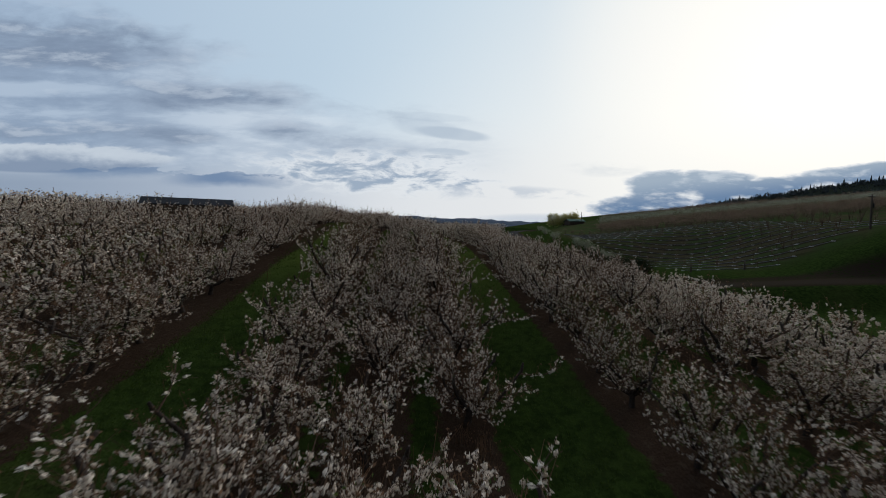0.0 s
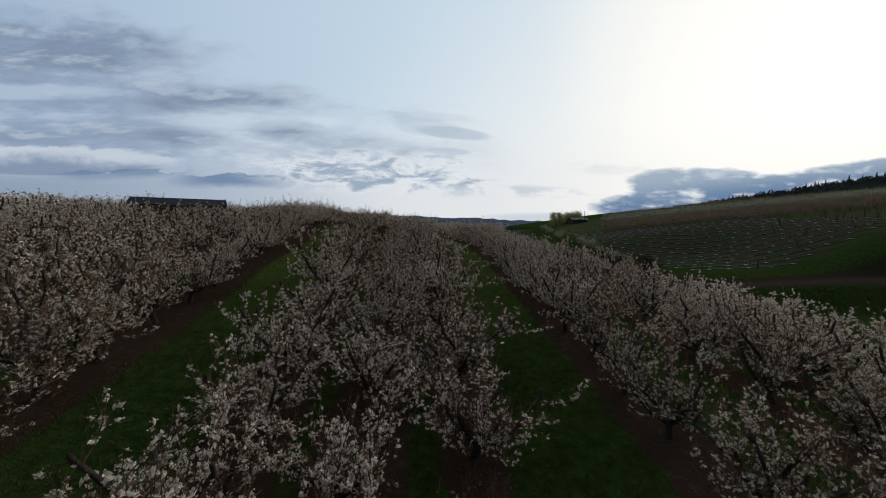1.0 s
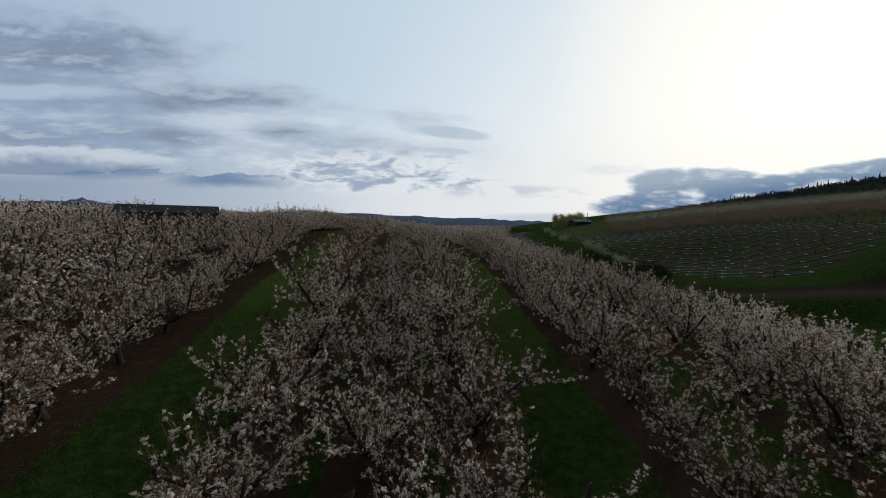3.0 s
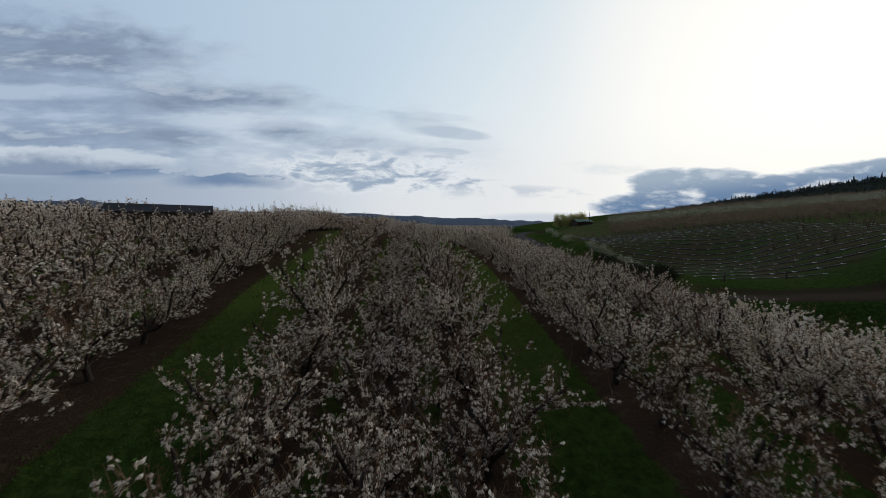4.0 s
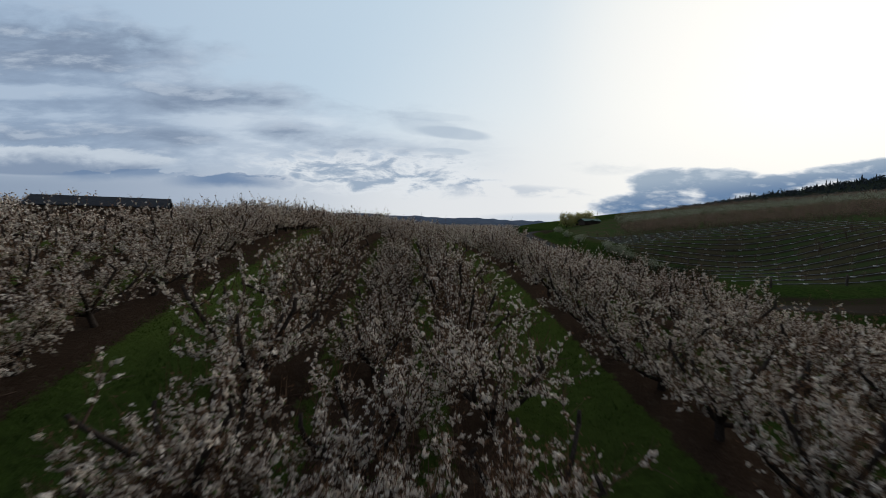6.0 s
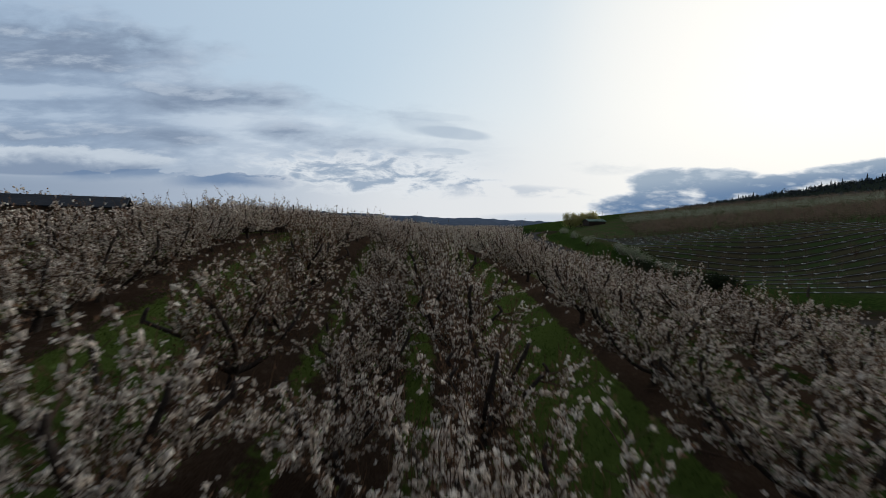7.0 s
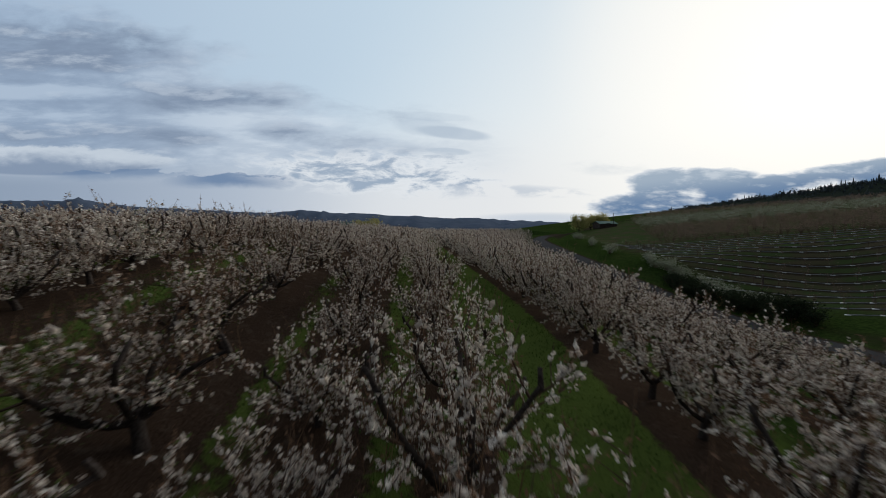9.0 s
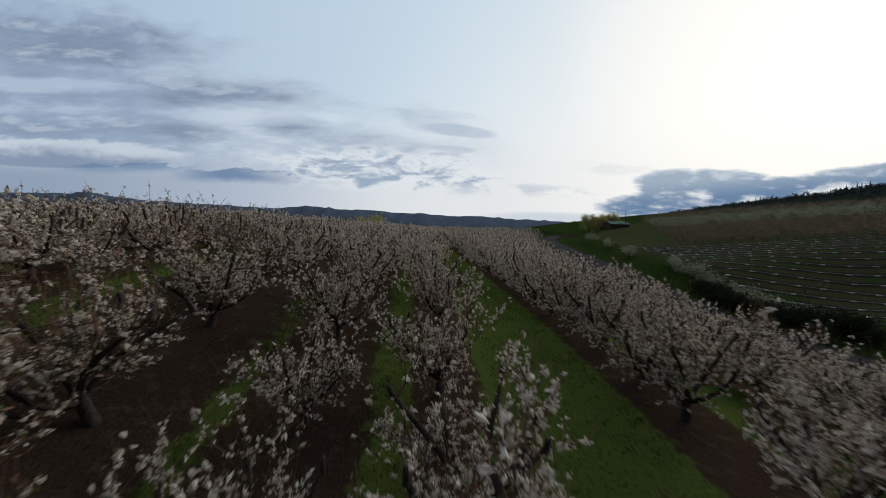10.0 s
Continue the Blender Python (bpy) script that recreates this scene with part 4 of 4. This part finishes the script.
line_up([make_broadleaf("yellow_tree", s, M_YELLOW, 9.4, 3.6, 3200, 0.30) for s in (81, 82, 83)], [(61.5, 203), (68.0, 206), (74.0, 209)],
        "broad tree with yellow-green spring leaves near the barn", "tree", "yellow-green trees by the barn", 12)
line_up([make_broadleaf("yellow_tree", 84, M_YELLOW, 5.4, 3.2, 2200, 0.28)], [(-28, 158)], "rounded tree with yellow-green spring leaves", "tree", "yellow-green trees by the barn", 13)
line_up([make_broadleaf("bare_tree", 85, M_DARKLEAF, 6.0, 4.0, 900, 0.22)], [(-62, 158)], "dark bare tree rising above the orchard", "tree", "bare trees", 14)


def build_tarp():
    root = new("covered_stack")
    x, y = -27.0, 128.0
    root.matrix_basis = pose(x, y, gz(x, y), 0, 0, 25)
    gable(root, 1.9, 1.4, 2.9, 4.1, M_TARP, M_TARP, 0.15)
    tagged(root, "tall stack under a dark teal sheet among trees", "stack")


build_tarp()


# ---- wooded crest beyond the hill ----
def crest_line(u):
    d = np.interp(u, [0.30, 0.42, 0.5, 0.65, 0.9, 1.3, 2.0], [1500, 1250, 1000, 720, 480, 400, 360])
    v = np.interp(u, [0.30, 0.42, 0.49, 0.63, 0.78, 0.92, 1.0, 1.18, 1.5, 2.0], [0.004, 0.018, 0.035, 0.062, 0.083, 0.102, 0.116, 0.142, 0.175, 0.185])
    return d, v


def wooded_crest():
    us = np.linspace(0.30, 2.0, 90)
    d, v = crest_line(us)
    rows = []
    for f, h in ((0.72, -0.05), (0.86, 0.45), (1.0, 1.0), (1.25, 0.95)):
        rows.append(np.stack([us * d * f, d * f, 8.0 + v * d * h - (14 if h < 0 else 0)], -1))
    n = len(us)
    faces = [(r * n + i, r * n + i + 1, (r + 1) * n + i + 1, (r + 1) * n + i) for r in range(3) for i in range(n - 1)]
    s = Soup(); s.add(np.concatenate(rows), faces)
    mat, k, bsdf = material("forest_floor", 1.0, 0.0)
    t = k.noise(where(k), 0.05, 6.0, 0.6)
    k.put(bsdf.inputs["Base Color"], k.mix(t, (0.02, 0.028, 0.022), (0.045, 0.055, 0.04)))
    tagged(new("backdrop_crest", s.mesh("backdrop_crest", mat, False)), "dark wooded crest rising behind the hill", "hills", kind="structure")
    rng = np.random.default_rng(51)
    trunks, needles = Soup(), Soup()
    for _ in range(2400):
        u = 0.36 + 1.25 * rng.random()
        dd, vv = crest_line(u)
        f = rng.choice([rng.uniform(0.84, 1.0), rng.uniform(0.97, 1.04)])
        p = np.array([u * dd * f, dd * f, 8.0 + vv * dd * np.interp(f, [0.72, 0.86, 1.0, 1.25], [-0.05, 0.45, 1.0, 0.95])])
        tall = rng.uniform(3.2, 8.0) * (1.5 if rng.random() < 0.08 else 0.75) * (0.62 + dd / 2600)
        if rng.random() < 0.6:
            tiers = 5
            w0 = tall * rng.uniform(0.16, 0.24)
            trunks.tube([p - (0, 0, 1), p + (0, 0, tall * 0.3)], [0.3, 0.2], 3)
            for q in range(tiers):
                z0, z1 = tall * (0.12 + 0.17 * q), tall * (0.12 + 0.17 * q + 0.30)
                r = w0 * (1 - q / (tiers + 0.4))
                ring = [p + (r * rng.uniform(0.6, 1.2) * math.cos(a), r * rng.uniform(0.6, 1.2) * math.sin(a), z0) for a in np.linspace(0, 6.28, 7)[:-1]]
                needles.add(ring + [p + (0, 0, min(z1, tall))], [(i, (i + 1) % 6, 6) for i in range(6)] + [tuple(range(5, -1, -1))])
        else:
            c = p + rng.normal(size=(14, 3)) * (tall * 0.24, tall * 0.24, tall * 0.15) + (0, 0, tall * 0.42)
            needles.puffs(c, rng.normal(size=(14, 3)), tall * 0.11, rng, 1.3, 0.5, light=True)
            trunks.tube([p - (0, 0, 1), p + (0, 0, tall * 0.5)], [0.35, 0.2], 3)
    root = tagged(new("far_woods"), "dark mixed conifer woods along the crest", "woods", kind="stuff")
    tagged(part("trunks", trunks, M_BARK, root), kind="stuff")
    tagged(part("crowns", needles, M_NEEDLE, root), kind="stuff")


wooded_crest()


# ---- grass of the alleys ----
def build_grass():
    rng = np.random.default_rng(77)
    n = 90000
    y = rng.uniform(4, 62, n) ** 1.0
    u = rng.uniform(-12, 9, n)
    gap = np.min(np.abs(u[:, None] - np.array(ROWS)), axis=1)
    keep = gap > 1.1 + rng.uniform(0, 0.35, n)
    u, y = u[keep], y[keep]
    x = u - LEAN * y
    z = ground_z(x, y)
    m = len(x)
    a = rng.uniform(0, 6.28, m)
    h, w = rng.uniform(0.04, 0.10, m), rng.uniform(0.012, 0.03, m)
    lx, ly = rng.normal(0, 0.05, m), rng.normal(0, 0.05, m)
    v = np.stack([np.stack([x - w * np.cos(a), y - w * np.sin(a), z - 0.02], -1), np.stack([x + w * np.cos(a), y + w * np.sin(a), z - 0.02], -1), np.stack([x + lx, y + ly, z + h], -1)], 1).reshape(-1, 3)
    b = 3 * np.arange(m)
    s = Soup()
    s.v, s.n = [v], 3 * m
    s.f = list(zip(b.tolist(), (b + 1).tolist(), (b + 2).tolist()))
    tagged(new("alley_grass", s.mesh("alley_grass", M_BLADE)), "short green grass of the mown alleys", "grass", kind="stuff")


build_grass()


# ---- small things on the soil strips ----
def make_weeds(seed):
    rng = np.random.default_rng(seed)
    root = new("dry_weed_clump")
    s = Soup()
    for _ in range(26):
        a, r, h = rng.uniform(0, 6.28), rng.uniform(0, 0.4), rng.uniform(0.35, 0.95)
        p = np.array([r * math.cos(a), r * math.sin(a), -0.03])
        s.tube([p, p + (rng.normal(0, 0.06), rng.normal(0, 0.06), h * 0.6), p + (rng.normal(0, 0.12), rng.normal(0, 0.12), h)], [0.007, 0.006, 0.003], 3)
    tagged(part("stalk_spray", s, M_SHOOT, root), kind="stuff")
    t = Soup(); t.flakes(rng.normal(size=(70, 3)) * (0.28, 0.28, 0.2) + (0, 0, 0.45), 0.035, rng, 2.2)
    tagged(part("foliage", t, M_BRONZE, root), kind="stuff")
    return root


def make_pruning(seed):
    rng = np.random.default_rng(seed)
    s = Soup()
    pts = np.array([(0, 0, 0.03), (0.3, 0.05, 0.05), (0.62, -0.02, 0.04), (0.95, 0.06, 0.06)]) * (rng.uniform(0.7, 1.3), 1, 1)
    s.tube(pts, [0.022, 0.018, 0.012, 0.006], 5)
    for i in (1, 2):
        s.tube([pts[i], pts[i] + (0.2, 0.2 * (-1) ** i, 0.05)], [0.01, 0.004], 4)
    return new("cut_branch", s.mesh("cut_branch", M_TWIG, False))


def litter():
    rng = np.random.default_rng(91)
    spots = []
    for y in (9.3, 10.6, 11.2, 13.6, 14.8, 31.5, 33.8, 36.4, 38.2, 42.5):
        u = 2.0 + rng.normal(0, 0.3)
        spots.append((u - LEAN * y, y))
    line_up([make_weeds(s) for s in (1, 2, 3)], spots, "clump of dry brown weed stalks under the cherry row", "weeds", "dry weeds", 92)
    spots = []
    for _ in range(26):
        y = rng.uniform(9, 48)
        u = rng.choice([-11.9, -6.1, -4.6, -2.3, -1.0, 1.5, 8.0, 9.3]) + rng.normal(0, 0.25)
        spots.append((u - LEAN * y, y))
    line_up([make_pruning(s) for s in (1, 2, 3)], spots, "thin pruned branch lying on bare soil", "branch", "pruned branches", 93)
    stake = new("marker_stake")
    stake.matrix_basis = pose(-20.6, 51.7, gz(-20.6, 51.7), 0, 0, 15)
    st = Soup(); st.tube([(0, 0, -0.3), (0, 0, 1.2)], [0.025, 0.02], 6); part("post", st, M_POLE, stake)
    pl = Soup(); pl.box(-0.09, -0.012, 1.0, 0.09, 0.012, 1.4); part("plate", pl, M_GUARD, stake, "white plate")
    tagged(stake, "thin stake with a white plate in the tree row", "stake")


litter()
